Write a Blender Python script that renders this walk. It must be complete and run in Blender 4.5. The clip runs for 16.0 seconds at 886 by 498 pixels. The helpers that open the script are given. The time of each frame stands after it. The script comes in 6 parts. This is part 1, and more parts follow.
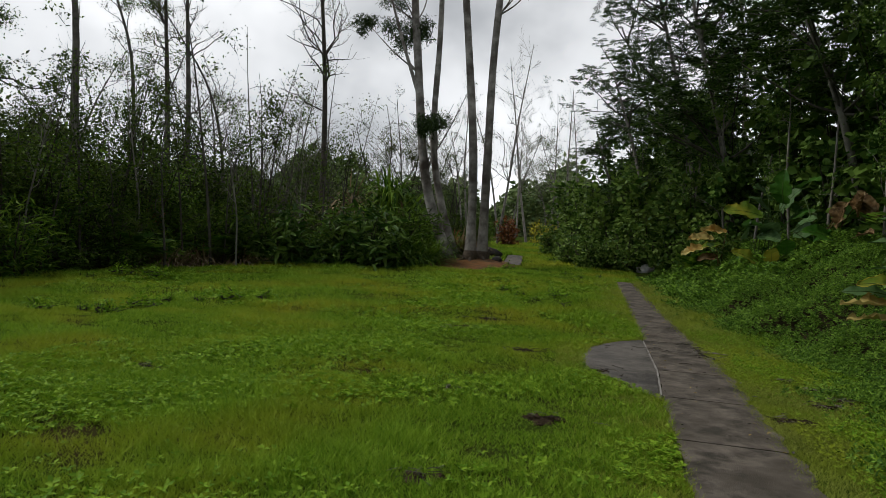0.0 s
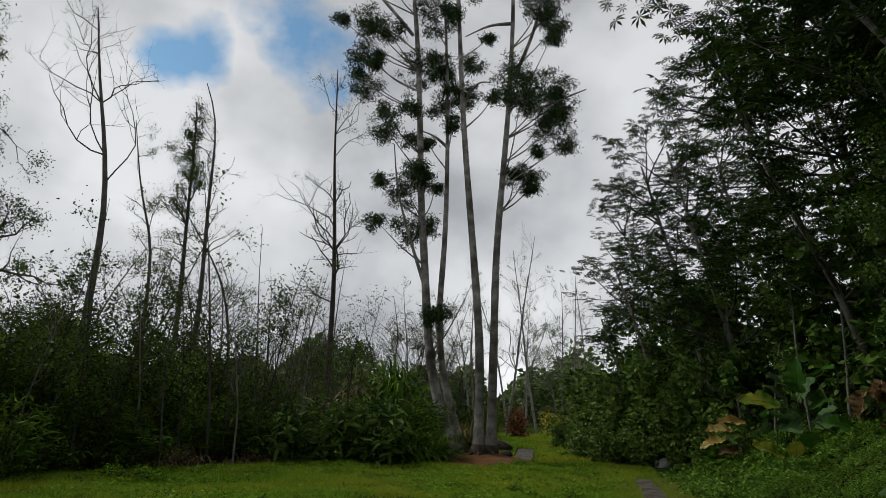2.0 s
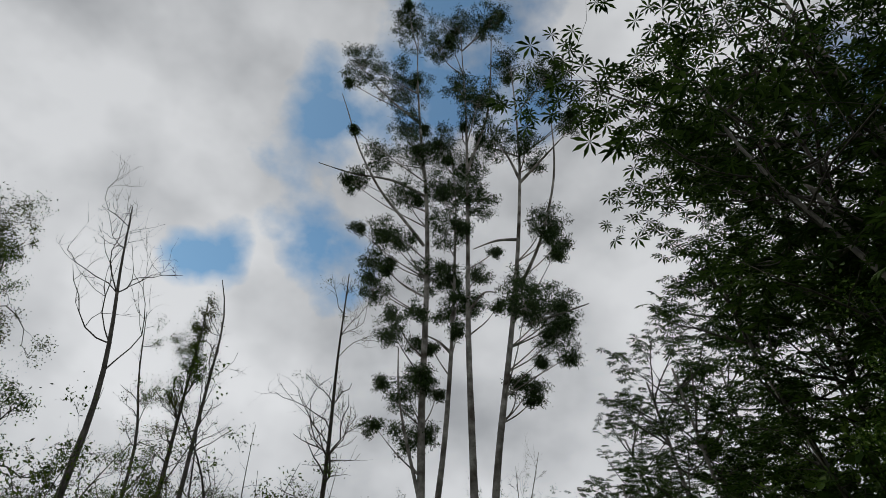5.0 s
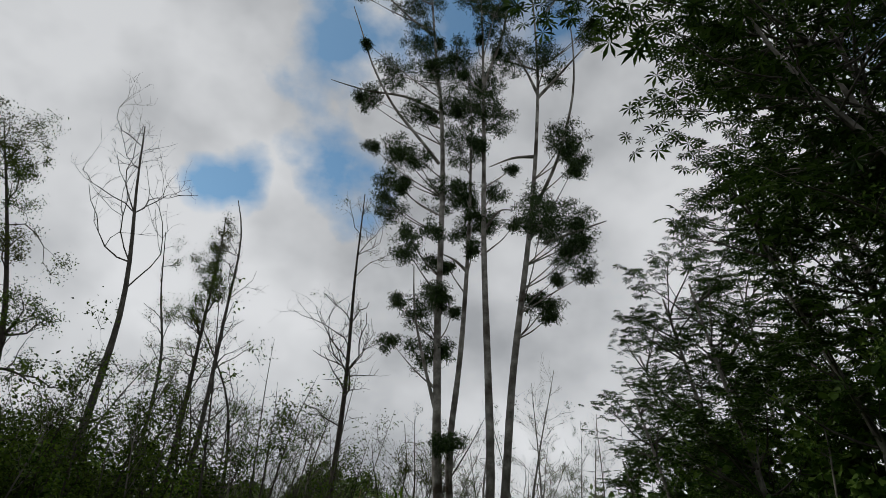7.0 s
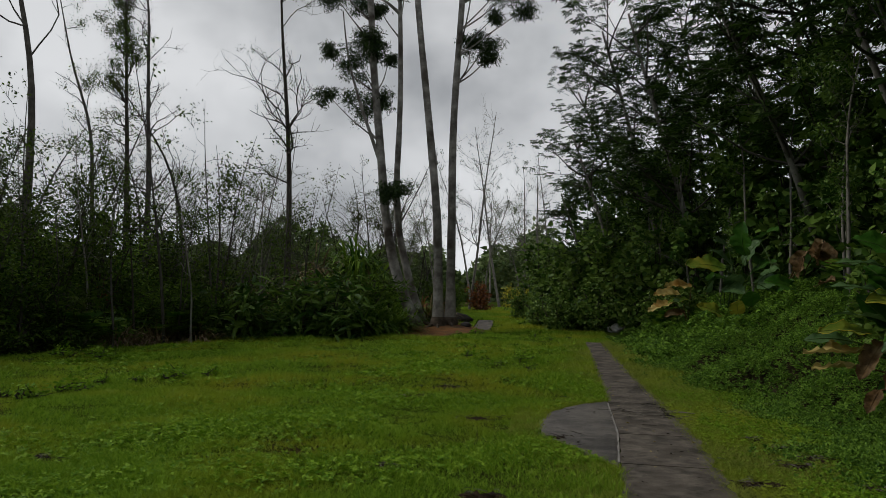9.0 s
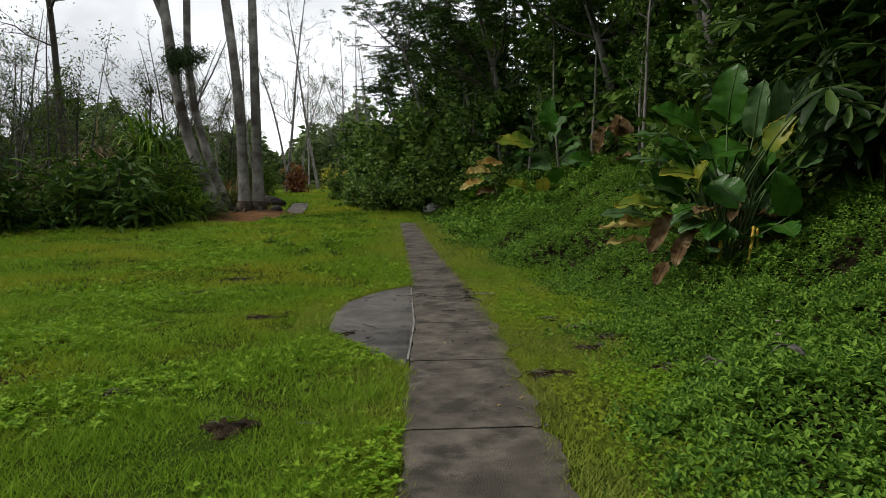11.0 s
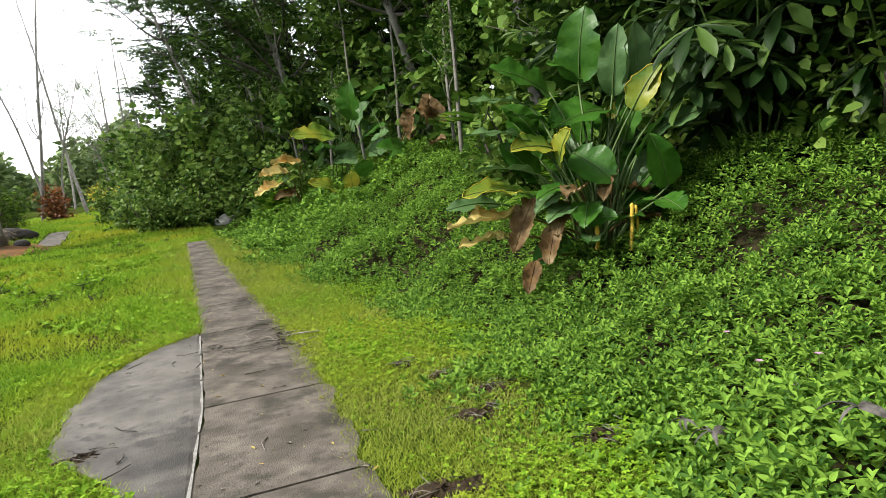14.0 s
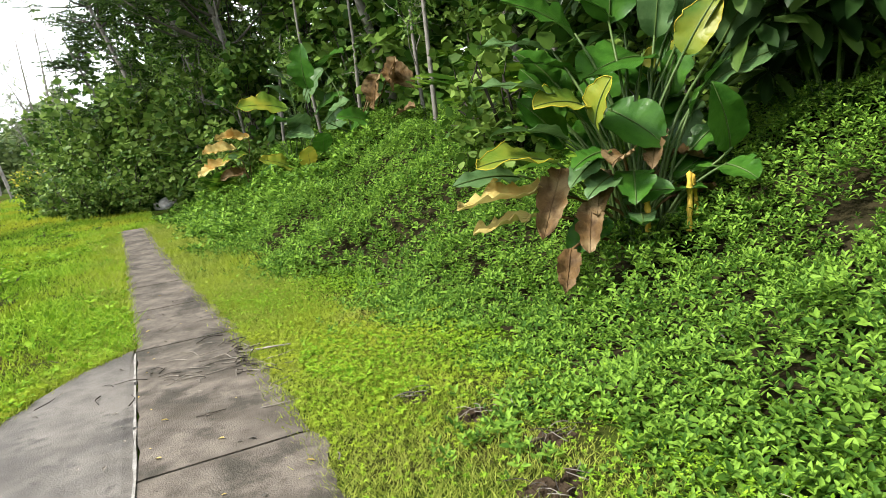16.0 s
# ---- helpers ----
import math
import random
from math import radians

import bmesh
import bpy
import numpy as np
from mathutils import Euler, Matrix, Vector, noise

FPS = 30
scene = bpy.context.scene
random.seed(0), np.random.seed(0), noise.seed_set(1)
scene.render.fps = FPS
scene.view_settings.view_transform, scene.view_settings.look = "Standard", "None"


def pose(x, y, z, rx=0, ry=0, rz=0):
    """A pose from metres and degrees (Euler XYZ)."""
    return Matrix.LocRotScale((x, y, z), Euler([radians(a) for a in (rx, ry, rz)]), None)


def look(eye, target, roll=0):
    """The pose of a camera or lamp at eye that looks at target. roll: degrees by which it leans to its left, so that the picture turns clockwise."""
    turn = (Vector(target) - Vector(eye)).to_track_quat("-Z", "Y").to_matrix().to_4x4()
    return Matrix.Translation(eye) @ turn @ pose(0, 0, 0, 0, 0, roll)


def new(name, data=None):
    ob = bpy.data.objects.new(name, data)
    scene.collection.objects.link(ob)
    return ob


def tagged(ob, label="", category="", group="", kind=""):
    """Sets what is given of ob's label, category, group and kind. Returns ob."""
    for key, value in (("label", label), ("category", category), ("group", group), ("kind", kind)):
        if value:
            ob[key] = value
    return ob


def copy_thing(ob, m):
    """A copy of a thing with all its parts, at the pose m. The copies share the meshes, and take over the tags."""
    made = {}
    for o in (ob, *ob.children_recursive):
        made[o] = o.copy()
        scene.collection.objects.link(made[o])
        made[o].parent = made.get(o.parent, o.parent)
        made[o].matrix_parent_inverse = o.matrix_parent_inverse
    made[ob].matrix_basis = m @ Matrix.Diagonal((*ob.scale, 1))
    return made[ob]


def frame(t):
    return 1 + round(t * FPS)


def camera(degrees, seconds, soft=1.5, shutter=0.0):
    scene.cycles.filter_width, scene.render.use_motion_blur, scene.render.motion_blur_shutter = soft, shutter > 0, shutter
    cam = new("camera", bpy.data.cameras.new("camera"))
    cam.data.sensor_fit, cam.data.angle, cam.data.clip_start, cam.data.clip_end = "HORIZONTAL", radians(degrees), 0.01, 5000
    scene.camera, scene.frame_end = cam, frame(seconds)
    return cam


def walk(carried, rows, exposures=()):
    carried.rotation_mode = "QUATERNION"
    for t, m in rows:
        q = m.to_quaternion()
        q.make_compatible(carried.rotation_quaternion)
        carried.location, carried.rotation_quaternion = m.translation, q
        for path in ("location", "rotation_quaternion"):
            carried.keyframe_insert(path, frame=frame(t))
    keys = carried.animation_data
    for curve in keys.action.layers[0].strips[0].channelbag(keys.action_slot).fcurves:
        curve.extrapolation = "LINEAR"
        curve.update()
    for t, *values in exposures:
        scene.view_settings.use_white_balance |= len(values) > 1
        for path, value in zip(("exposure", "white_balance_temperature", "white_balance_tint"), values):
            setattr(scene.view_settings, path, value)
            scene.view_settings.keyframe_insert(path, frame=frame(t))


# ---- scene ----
cam = camera(69.2, 16.0, soft=0.8)
PATH = [
    (0, (-1.082, -11.838, 1.502), (-1.514, -9.885, 1.488), 3.3),
    (0.5, (-1.108, -11.797, 1.570), (-1.502, -9.836, 1.629), 7.8),
    (1, (-1.092, -11.791, 1.608), (-1.536, -9.850, 1.790), 4.8),
    (1.5, (-1.075, -11.806, 1.620), (-1.540, -9.892, 1.966), 2.6),
    (2, (-1.070, -11.827, 1.617), (-1.533, -9.962, 2.173), 2.9),
    (2.5, (-1.071, -11.861, 1.605), (-1.524, -10.057, 2.339), 2.8),
    (3, (-1.077, -11.886, 1.595), (-1.524, -10.112, 2.405), 3.8),
    (3.5, (-1.083, -11.897, 1.588), (-1.532, -10.185, 2.519), 4.1),
    (4, (-1.085, -11.895, 1.581), (-1.504, -10.255, 2.648), 5.3),
    (4.2, (-1.084, -11.884, 1.576), (-1.501, -10.276, 2.690), 5.9),
    (6.3, (-0.985, -11.371, 1.452), (-1.518, -9.808, 2.580), 8.1),
    (6.5, (-0.981, -11.330, 1.443), (-1.512, -9.740, 2.534), 8.3),
    (7, (-0.980, -11.256, 1.428), (-1.500, -9.561, 2.354), 7.0),
    (7.5, (-0.966, -11.245, 1.420), (-1.469, -9.481, 2.219), 6.5),
    (8, (-0.915, -11.295, 1.418), (-1.428, -9.476, 2.071), 5.4),
    (8.5, (-0.830, -11.341, 1.425), (-1.334, -9.444, 1.806), 4.2),
    (9, (-0.731, -11.277, 1.439), (-1.097, -9.321, 1.640), 0.9),
    (9.5, (-0.606, -11.086, 1.439), (-0.674, -9.090, 1.536), -2.7),
    (10, (-0.466, -10.809, 1.433), (-0.429, -8.809, 1.427), 0.9),
    (10.2, (-0.428, -10.676, 1.431), (-0.380, -8.683, 1.271), 0.1),
    (12.3, (-0.253, -9.061, 1.464), (0.365, -7.165, 1.303), -4.9),
    (12.5, (-0.224, -8.899, 1.465), (0.470, -7.031, 1.291), -6.5),
    (13, (-0.092, -8.512, 1.463), (0.553, -6.627, 1.293), -7.3),
    (13.5, (-0.057, -8.200, 1.440), (0.460, -6.278, 1.248), -7.5),
    (14, (-0.024, -7.892, 1.459), (0.715, -6.046, 1.249), -6.5),
    (14.5, (0.041, -7.521, 1.448), (0.814, -5.689, 1.231), -10.2),
    (15, (0.033, -7.118, 1.441), (0.653, -5.227, 1.239), -8.5),
    (15.5, (0.030, -6.802, 1.449), (0.764, -4.959, 1.189), -6.2),
    (16, (0.116, -6.443, 1.438), (0.981, -4.664, 1.140), -7.7),
]
EXPOSURE = ((0, -0.45), (0.5, -0.45), (1.5, -0.65), (2.5, -0.85), (4.2, -0.9), (6.5, -0.9), (8, -1.0), (9, -0.95), (10.2, -0.95), (12.3, 1.6), (12.5, 1.6), (13, 1.78), (13.5, 1.68), (14, 1.36), (14.5, 1.8), (15, 1.8), (15.5, 1.38), (16, 1.75))
walk(cam, [(t, look(eye, target, roll)) for t, eye, target, roll in PATH], EXPOSURE)

# ---------------------------------------------------------------- world and light
world = bpy.data.worlds.new("overcast_sky")
scene.world = world
world.use_nodes = True
SUN_ELEVATION, SUN_ROTATION = 48.0, 276.0


def sky_nodes():
    nt = world.node_tree
    nt.nodes.clear()
    n, link = nt.nodes.new, nt.links.new
    out, back = n("ShaderNodeOutputWorld"), n("ShaderNodeBackground")
    link(back.outputs[0], out.inputs[0])
    back.inputs[1].default_value = 1.0
    sky = n("ShaderNodeTexSky")
    sky.sky_type, sky.sun_disc = "NISHITA", False
    sky.sun_elevation, sky.sun_rotation = radians(SUN_ELEVATION), radians(SUN_ROTATION)
    blue = n("ShaderNodeVectorMath")
    blue.operation = "MULTIPLY"
    blue.inputs[1].default_value = (0.130, 0.200, 0.215)
    link(sky.outputs[0], blue.inputs[0])
    co = n("ShaderNodeTexCoord")

    def math_node(op, a, b=None, clamp=False):
        m = n("ShaderNodeMath")
        m.operation, m.use_clamp = op, clamp
        for i, v in enumerate((a, b)):
            if v is None:
                continue
            if isinstance(v, (int, float)):
                m.inputs[i].default_value = v
            else:
                link(v, m.inputs[i])
        return m.outputs[0]

    def field(scale, detail, rough, offset):
        mp = n("ShaderNodeMapping")
        mp.inputs["Location"].default_value = offset
        mp.inputs["Scale"].default_value = (1, 1, 1.25)
        link(co.outputs["Generated"], mp.inputs[0])
        t = n("ShaderNodeTexNoise")
        t.inputs["Scale"].default_value, t.inputs["Detail"].default_value, t.inputs["Roughness"].default_value = scale, detail, rough
        link(mp.outputs[0], t.inputs[0])
        return t.outputs[0]

    # gaps of blue between the clouds
    gap = None
    wob = math_node("MULTIPLY", math_node("SUBTRACT", field(7.0, 6, 0.50, (3, 1, 7)), 0.50), 5.0)
    for d, size in (((-0.374, 0.623, 0.687), 0.0040), ((-0.388, 0.666, 0.637), 0.0034), ((-0.396, 0.708, 0.584), 0.0032), ((-0.388, 0.746, 0.542), 0.0030),
                    ((-0.546, 0.674, 0.497), 0.0015), ((-0.184, 0.574, 0.798), 0.0120), ((-0.36, 0.57, 0.74), 0.0035),
                    ((0.33, 0.66, 0.676), 0.0030), ((-0.3, 0.2, 0.93), 0.02), ((0.5, -0.4, 0.77), 0.03), ((-0.6, -0.5, 0.62), 0.02)):
        dot = n("ShaderNodeVectorMath")
        dot.operation = "DOT_PRODUCT"
        link(co.outputs["Generated"], dot.inputs[0])
        dot.inputs[1].default_value = Vector(d).normalized()
        near = math_node("SUBTRACT", 1.0, math_node("DIVIDE", math_node("SUBTRACT", 1.0, dot.outputs["Value"]), size))
        gap = near if gap is None else math_node("MAXIMUM", gap, near)
    gap = math_node("ADD", math_node("MULTIPLY", math_node("MAXIMUM", math_node("MINIMUM", gap, 1.0), -2.0), 0.75), math_node("ADD", math_node("MULTIPLY", wob, 1.0), 0.12), clamp=True)
    ramp = n("ShaderNodeValToRGB")
    ramp.color_ramp.elements[0].position, ramp.color_ramp.elements[1].position = 0.36, 0.60
    ramp.color_ramp.elements[0].color, ramp.color_ramp.elements[1].color = (0.54, 0.57, 0.61, 1), (1.38, 1.41, 1.45, 1)
    link(math_node("ADD", math_node("MULTIPLY", field(2.4, 5, 0.50, (1.7, 0.3, 3.6)), 0.8), math_node("MULTIPLY", field(7.0, 4, 0.5, (1, 0, 2)), 0.2)), ramp.inputs[0])
    mix = n("ShaderNodeMix")
    mix.data_type = "RGBA"
    link(math_node("MULTIPLY", gap, 0.95), mix.inputs["Factor"])
    link(ramp.outputs[0], mix.inputs["A"])
    link(blue.outputs[0], mix.inputs["B"])
    # brighter cloud towards the horizon
    sep = n("ShaderNodeSeparateXYZ")
    link(co.outputs["Generated"], sep.inputs[0])
    low = math_node("POWER", math_node("SUBTRACT", 1.0, math_node("ABSOLUTE", sep.outputs[2]), clamp=True), 3.0)
    gain = math_node("ADD", math_node("MULTIPLY", low, 0.42), 0.84)
    fin = n("ShaderNodeVectorMath")
    fin.operation = "SCALE"
    link(mix.outputs["Result"], fin.inputs[0])
    link(gain, fin.inputs["Scale"])
    link(fin.outputs[0], back.inputs[0])


sky_nodes()
sun_data = bpy.data.lights.new("sun", "SUN")
sun_data.energy, sun_data.angle, sun_data.color = 2.5, radians(10), (1.0, 0.95, 0.87)
sun = new("sun", sun_data)
_e, _a = radians(SUN_ELEVATION), radians(SUN_ROTATION)
sun.matrix_basis = look((0, 0, 60), Vector((0, 0, 60)) - Vector((math.sin(_a) * math.cos(_e), math.cos(_a) * math.cos(_e), math.sin(_e))))


# ---------------------------------------------------------------- materials
def material(name, low, high, rough=0.6, scale=6.0, bump=0.0, bump_scale=40.0, island=0.0, through_light=0.0, patch=None, patch_scale=0.5, spec=0.2):
    """Two-scale colour variation, fine relief, and for leaves a share of light let through."""
    m = bpy.data.materials.new(name)
    m.use_nodes = True
    nt = m.node_tree
    n, link = nt.nodes.new, nt.links.new
    bsdf = nt.nodes["Principled BSDF"]
    out = nt.nodes["Material Output"]
    co = n("ShaderNodeTexCoord")
    fine = n("ShaderNodeTexNoise")
    fine.inputs["Scale"].default_value, fine.inputs["Detail"].default_value, fine.inputs["Roughness"].default_value = scale, 8, 0.65
    link(co.outputs["Object"], fine.inputs[0])
    ramp = n("ShaderNodeValToRGB")
    ramp.color_ramp.elements[0].position, ramp.color_ramp.elements[1].position = 0.32, 0.68
    ramp.color_ramp.elements[0].color, ramp.color_ramp.elements[1].color = (*low, 1), (*high, 1)
    value = fine.outputs[0]
    if island:
        geo = n("ShaderNodeNewGeometry")
        mx = n("ShaderNodeMix")
        mx.inputs["Factor"].default_value = island
        link(value, mx.inputs["A"])
        link(geo.outputs["Random Per Island"], mx.inputs["B"])
        value = mx.outputs["Result"]
    link(value, ramp.inputs[0])
    colour = ramp.outputs[0]
    if patch:
        big = n("ShaderNodeTexNoise")
        big.inputs["Scale"].default_value, big.inputs["Detail"].default_value = patch_scale, 6
        link(co.outputs["Object"], big.inputs[0])
        r2 = n("ShaderNodeValToRGB")
        r2.color_ramp.elements[0].position, r2.color_ramp.elements[1].position = 0.46, 0.66
        link(big.outputs[0], r2.inputs[0])
        mx = n("ShaderNodeMix")
        mx.data_type = "RGBA"
        link(r2.outputs[0], mx.inputs["Factor"])
        link(colour, mx.inputs["A"])
        mx.inputs["B"].default_value = (*patch, 1)
        colour = mx.outputs["Result"]
    link(colour, bsdf.inputs["Base Color"])
    bsdf.inputs["Roughness"].default_value = rough
    bsdf.inputs["Specular IOR Level"].default_value = spec
    if bump:
        bn = n("ShaderNodeTexNoise")
        bn.inputs["Scale"].default_value, bn.inputs["Detail"].default_value = bump_scale, 6
        link(co.outputs["Object"], bn.inputs[0])
        b = n("ShaderNodeBump")
        b.inputs["Strength"].default_value, b.inputs["Distance"].default_value = bump, 0.02
        link(bn.outputs[0], b.inputs["Height"])
        link(b.outputs[0], bsdf.inputs["Normal"])
    if through_light:
        tr = n("ShaderNodeBsdfTranslucent")
        link(colour, tr.inputs[0])
        sh = n("ShaderNodeMixShader")
        sh.inputs[0].default_value = through_light
        link(bsdf.outputs[0], sh.inputs[1])
        link(tr.outputs[0], sh.inputs[2])
        link(sh.outputs[0], out.inputs[0])
    return m


SOIL = material("lawn_soil", (0.020, 0.034, 0.006), (0.050, 0.080, 0.010), 0.95, 9.0, 0.6, 60, patch=(0.038, 0.030, 0.012), patch_scale=0.7, spec=0.0)
GRASS = material("lawn_grass", (0.122, 0.240, 0.014), (0.295, 0.455, 0.038), 0.55, 0.9, island=0.5, through_light=0.35, patch=(0.340, 0.375, 0.030), patch_scale=0.35, spec=0.06)
VERGE = material("verge_grass", (0.170, 0.225, 0.030), (0.365, 0.410, 0.080), 0.6, 1.4, island=0.5, through_light=0.35, patch=(0.27, 0.34, 0.035), patch_scale=0.9, spec=0.06)
WEED = material("lawn_weed_leaf", (0.112, 0.235, 0.012), (0.260, 0.420, 0.030), 0.55, 3.0, island=0.7, through_light=0.3, spec=0.08)
COVER = material("creeper_leaf", (0.050, 0.120, 0.015), (0.214, 0.370, 0.048), 0.5, 1.6, island=0.55, through_light=0.30, spec=0.08)
# litter brown taken close to black: shade under the creeper is in the colour
SHADE_SOIL = material("shaded_creeper_litter", (0.012, 0.011, 0.006), (0.042, 0.036, 0.018), 1.0, 12.0, 0.8, 40, spec=0.0)
CONCRETE = material("weathered_concrete", (0.066, 0.055, 0.044), (0.175, 0.149, 0.122), 0.72, 5.0, 0.5, 90, patch=(0.062, 0.052, 0.040), patch_scale=1.9)
WET = material("damp_concrete", (0.070, 0.061, 0.051), (0.165, 0.149, 0.129), 0.58, 3.5, 0.35, 90, patch=(0.040, 0.035, 0.030), patch_scale=1.5, spec=0.35)
MORTAR = material("pale_mortar", (0.16, 0.15, 0.135), (0.34, 0.325, 0.30), 0.85, 14.0, 0.5, 80)


def stain(m, dark, scale, low, high, speck):
    """Sharp-edged stains and pale specks laid over a material's colour."""
    nt = m.node_tree
    n, link = nt.nodes.new, nt.links.new
    bsdf = nt.nodes["Principled BSDF"]
    src = bsdf.inputs["Base Color"].links[0].from_socket
    co = n("ShaderNodeTexCoord")
    for sc, a, b, col, amount in ((scale, low, high, dark, 0.75), (speck, 0.70, 0.74, (0.30, 0.28, 0.25), 0.5), (scale * 3.7, 0.60, 0.66, dark, 0.55)):
        t = n("ShaderNodeTexNoise")
        t.inputs["Scale"].default_value, t.inputs["Detail"].default_value, t.inputs["Roughness"].default_value = sc, 9, 0.68
        link(co.outputs["Object"], t.inputs[0])
        r = n("ShaderNodeMapRange")
        r.inputs["From Min"].default_value, r.inputs["From Max"].default_value, r.inputs["To Max"].default_value = a, b, amount
        link(t.outputs[0], r.inputs[0])
        mx = n("ShaderNodeMix")
        mx.data_type = "RGBA"
        link(r.outputs[0], mx.inputs["Factor"])
        link(src, mx.inputs["A"])
        mx.inputs["B"].default_value = (*col, 1)
        src = mx.outputs["Result"]
    link(src, bsdf.inputs["Base Color"])


stain(CONCRETE, (0.030, 0.027, 0.020), 2.3, 0.50, 0.60, 38)
stain(WET, (0.028, 0.024, 0.020), 1.7, 0.54, 0.60, 45)
EUC_BARK = material("grey_bark", (0.105, 0.097, 0.087), (0.410, 0.390, 0.358), 0.85, 2.2, 0.8, 18, patch=(0.060, 0.048, 0.038), patch_scale=0.9, spec=0.1)
BARE_BARK = material("lichen_bark", (0.030, 0.026, 0.022), (0.125, 0.115, 0.10), 0.9, 2.0, 0.6, 25)
DARK_BARK = material("dark_bark", (0.020, 0.017, 0.014), (0.075, 0.064, 0.052), 0.9, 3.0, 0.6, 25)
PALE_BARK = material("pale_bark", (0.085, 0.078, 0.066), (0.24, 0.225, 0.20), 0.8, 3.0, 0.5, 20)
EUC_LEAF = material("eucalyptus_leaf", (0.013, 0.032, 0.007), (0.045, 0.084, 0.018), 0.5, 1.0, island=0.7, through_light=0.15)
PALM_LEAF = material("palmate_leaf", (0.013, 0.034, 0.006), (0.064, 0.116, 0.022), 0.45, 0.6, island=0.7, through_light=0.2)
VINE_LEAF = material("vine_leaf", (0.030, 0.078, 0.010), (0.140, 0.230, 0.042), 0.42, 0.8, island=0.7, through_light=0.22, spec=0.12)
SHRUB_LEAF = material("shrub_leaf", (0.017, 0.042, 0.005), (0.086, 0.145, 0.016), 0.6, 0.5, island=0.7, through_light=0.25, patch=(0.058, 0.056, 0.012), patch_scale=0.2, spec=0.08)
EDGE_LEAF = material("forest_edge_leaf", (0.040, 0.090, 0.012), (0.170, 0.258, 0.050), 0.48, 0.8, island=0.6, through_light=0.28, spec=0.10)
# paler than the near shrubs, so the colour carries the haze of distance
HAZED_LEAF = material("hazed_woodland_leaf", (0.070, 0.115, 0.036), (0.185, 0.245, 0.086), 0.6, 0.08, island=0.6, through_light=0.2)
BURL = material("dark_root_bark", (0.034, 0.026, 0.019), (0.150, 0.118, 0.088), 0.95, 3.0, 1.0, 24)
FERN_LEAF = material("fern_leaf", (0.036, 0.095, 0.008), (0.160, 0.265, 0.026), 0.5, 0.8, island=0.6, through_light=0.28, spec=0.10)
DRY_GRASS = material("dry_grass", (0.13, 0.095, 0.05), (0.30, 0.23, 0.13), 0.8, 1.0, island=0.7, through_light=0.15)
RUST = material("rusty_leaf", (0.16, 0.055, 0.018), (0.33, 0.14, 0.04), 0.6, 1.0, island=0.7, through_light=0.2)
CROTON = material("croton_leaf", (0.10, 0.035, 0.018), (0.26, 0.10, 0.025), 0.5, 1.0, island=0.7, through_light=0.2)
YELLOW_BUSH = material("yellow_bush_leaf", (0.28, 0.27, 0.02), (0.55, 0.50, 0.05), 0.5, 1.0, island=0.7, through_light=0.3)
PADDLE = {
    "green": material("paddle_green", (0.020, 0.078, 0.008), (0.054, 0.145, 0.016), 0.34, 6.0, 0.25, 30, through_light=0.22),
    "pale": material("paddle_pale", (0.048, 0.108, 0.034), (0.110, 0.190, 0.070), 0.34, 6.0, 0.25, 30, through_light=0.18),
    "yellow": material("paddle_yellowing", (0.060, 0.135, 0.016), (0.150, 0.230, 0.026), 0.36, 3.0, 0.25, 30, through_light=0.28, patch=(0.27, 0.27, 0.03), patch_scale=1.7),
    "dry": material("paddle_dry", (0.34, 0.26, 0.07), (0.54, 0.45, 0.17), 0.6, 5.0, 0.4, 30, through_light=0.2, patch=(0.34, 0.18, 0.035), patch_scale=3.0),
    "brown": material("paddle_brown", (0.050, 0.027, 0.009), (0.150, 0.088, 0.030), 0.65, 7.0, 0.6, 30, through_light=0.10, patch=(0.240, 0.170, 0.085), patch_scale=4.5),
}
EDGE_YELLOW = material("yellow_leaf_edge", (0.45, 0.36, 0.03), (0.62, 0.50, 0.06), 0.5, 8.0, through_light=0.2)
STALK = material("green_stalk", (0.040, 0.078, 0.018), (0.090, 0.135, 0.038), 0.45, 8.0)
YELLOW_STALK = material("yellow_stalk", (0.42, 0.27, 0.03), (0.62, 0.42, 0.06), 0.55, 12.0, 0.4, 60)
DEAD_GREY = material("dry_grey_leaf", (0.036, 0.032, 0.028), (0.160, 0.148, 0.130), 0.8, 9.0, 0.6, 50)
STONE = material("pale_rock", (0.34, 0.33, 0.31), (0.62, 0.60, 0.57), 0.85, 4.0, 0.7, 22)
LAVA = material("dark_rock", (0.020, 0.018, 0.016), (0.075, 0.066, 0.058), 0.9, 6.0, 0.8, 22)
PETAL = material("pink_petal", (0.55, 0.24, 0.46), (0.75, 0.45, 0.66), 0.5, 12.0, through_light=0.3)
RED_SOIL = material("needle_litter", (0.105, 0.045, 0.014), (0.20, 0.092, 0.030), 0.95, 5.0, 0.8, 50, patch=(0.085, 0.05, 0.02), patch_scale=1.5)
CLOD = material("dark_crumbled_soil", (0.018, 0.013, 0.008), (0.075, 0.055, 0.036), 0.98, 14.0, 1.0, 50, spec=0.0)
TWIG = material("dead_twig", (0.10, 0.085, 0.07), (0.30, 0.27, 0.23), 0.9, 8.0, 0.4, 60)

# ---------------------------------------------------------------- mesh helpers
rng = np.random.default_rng(7)


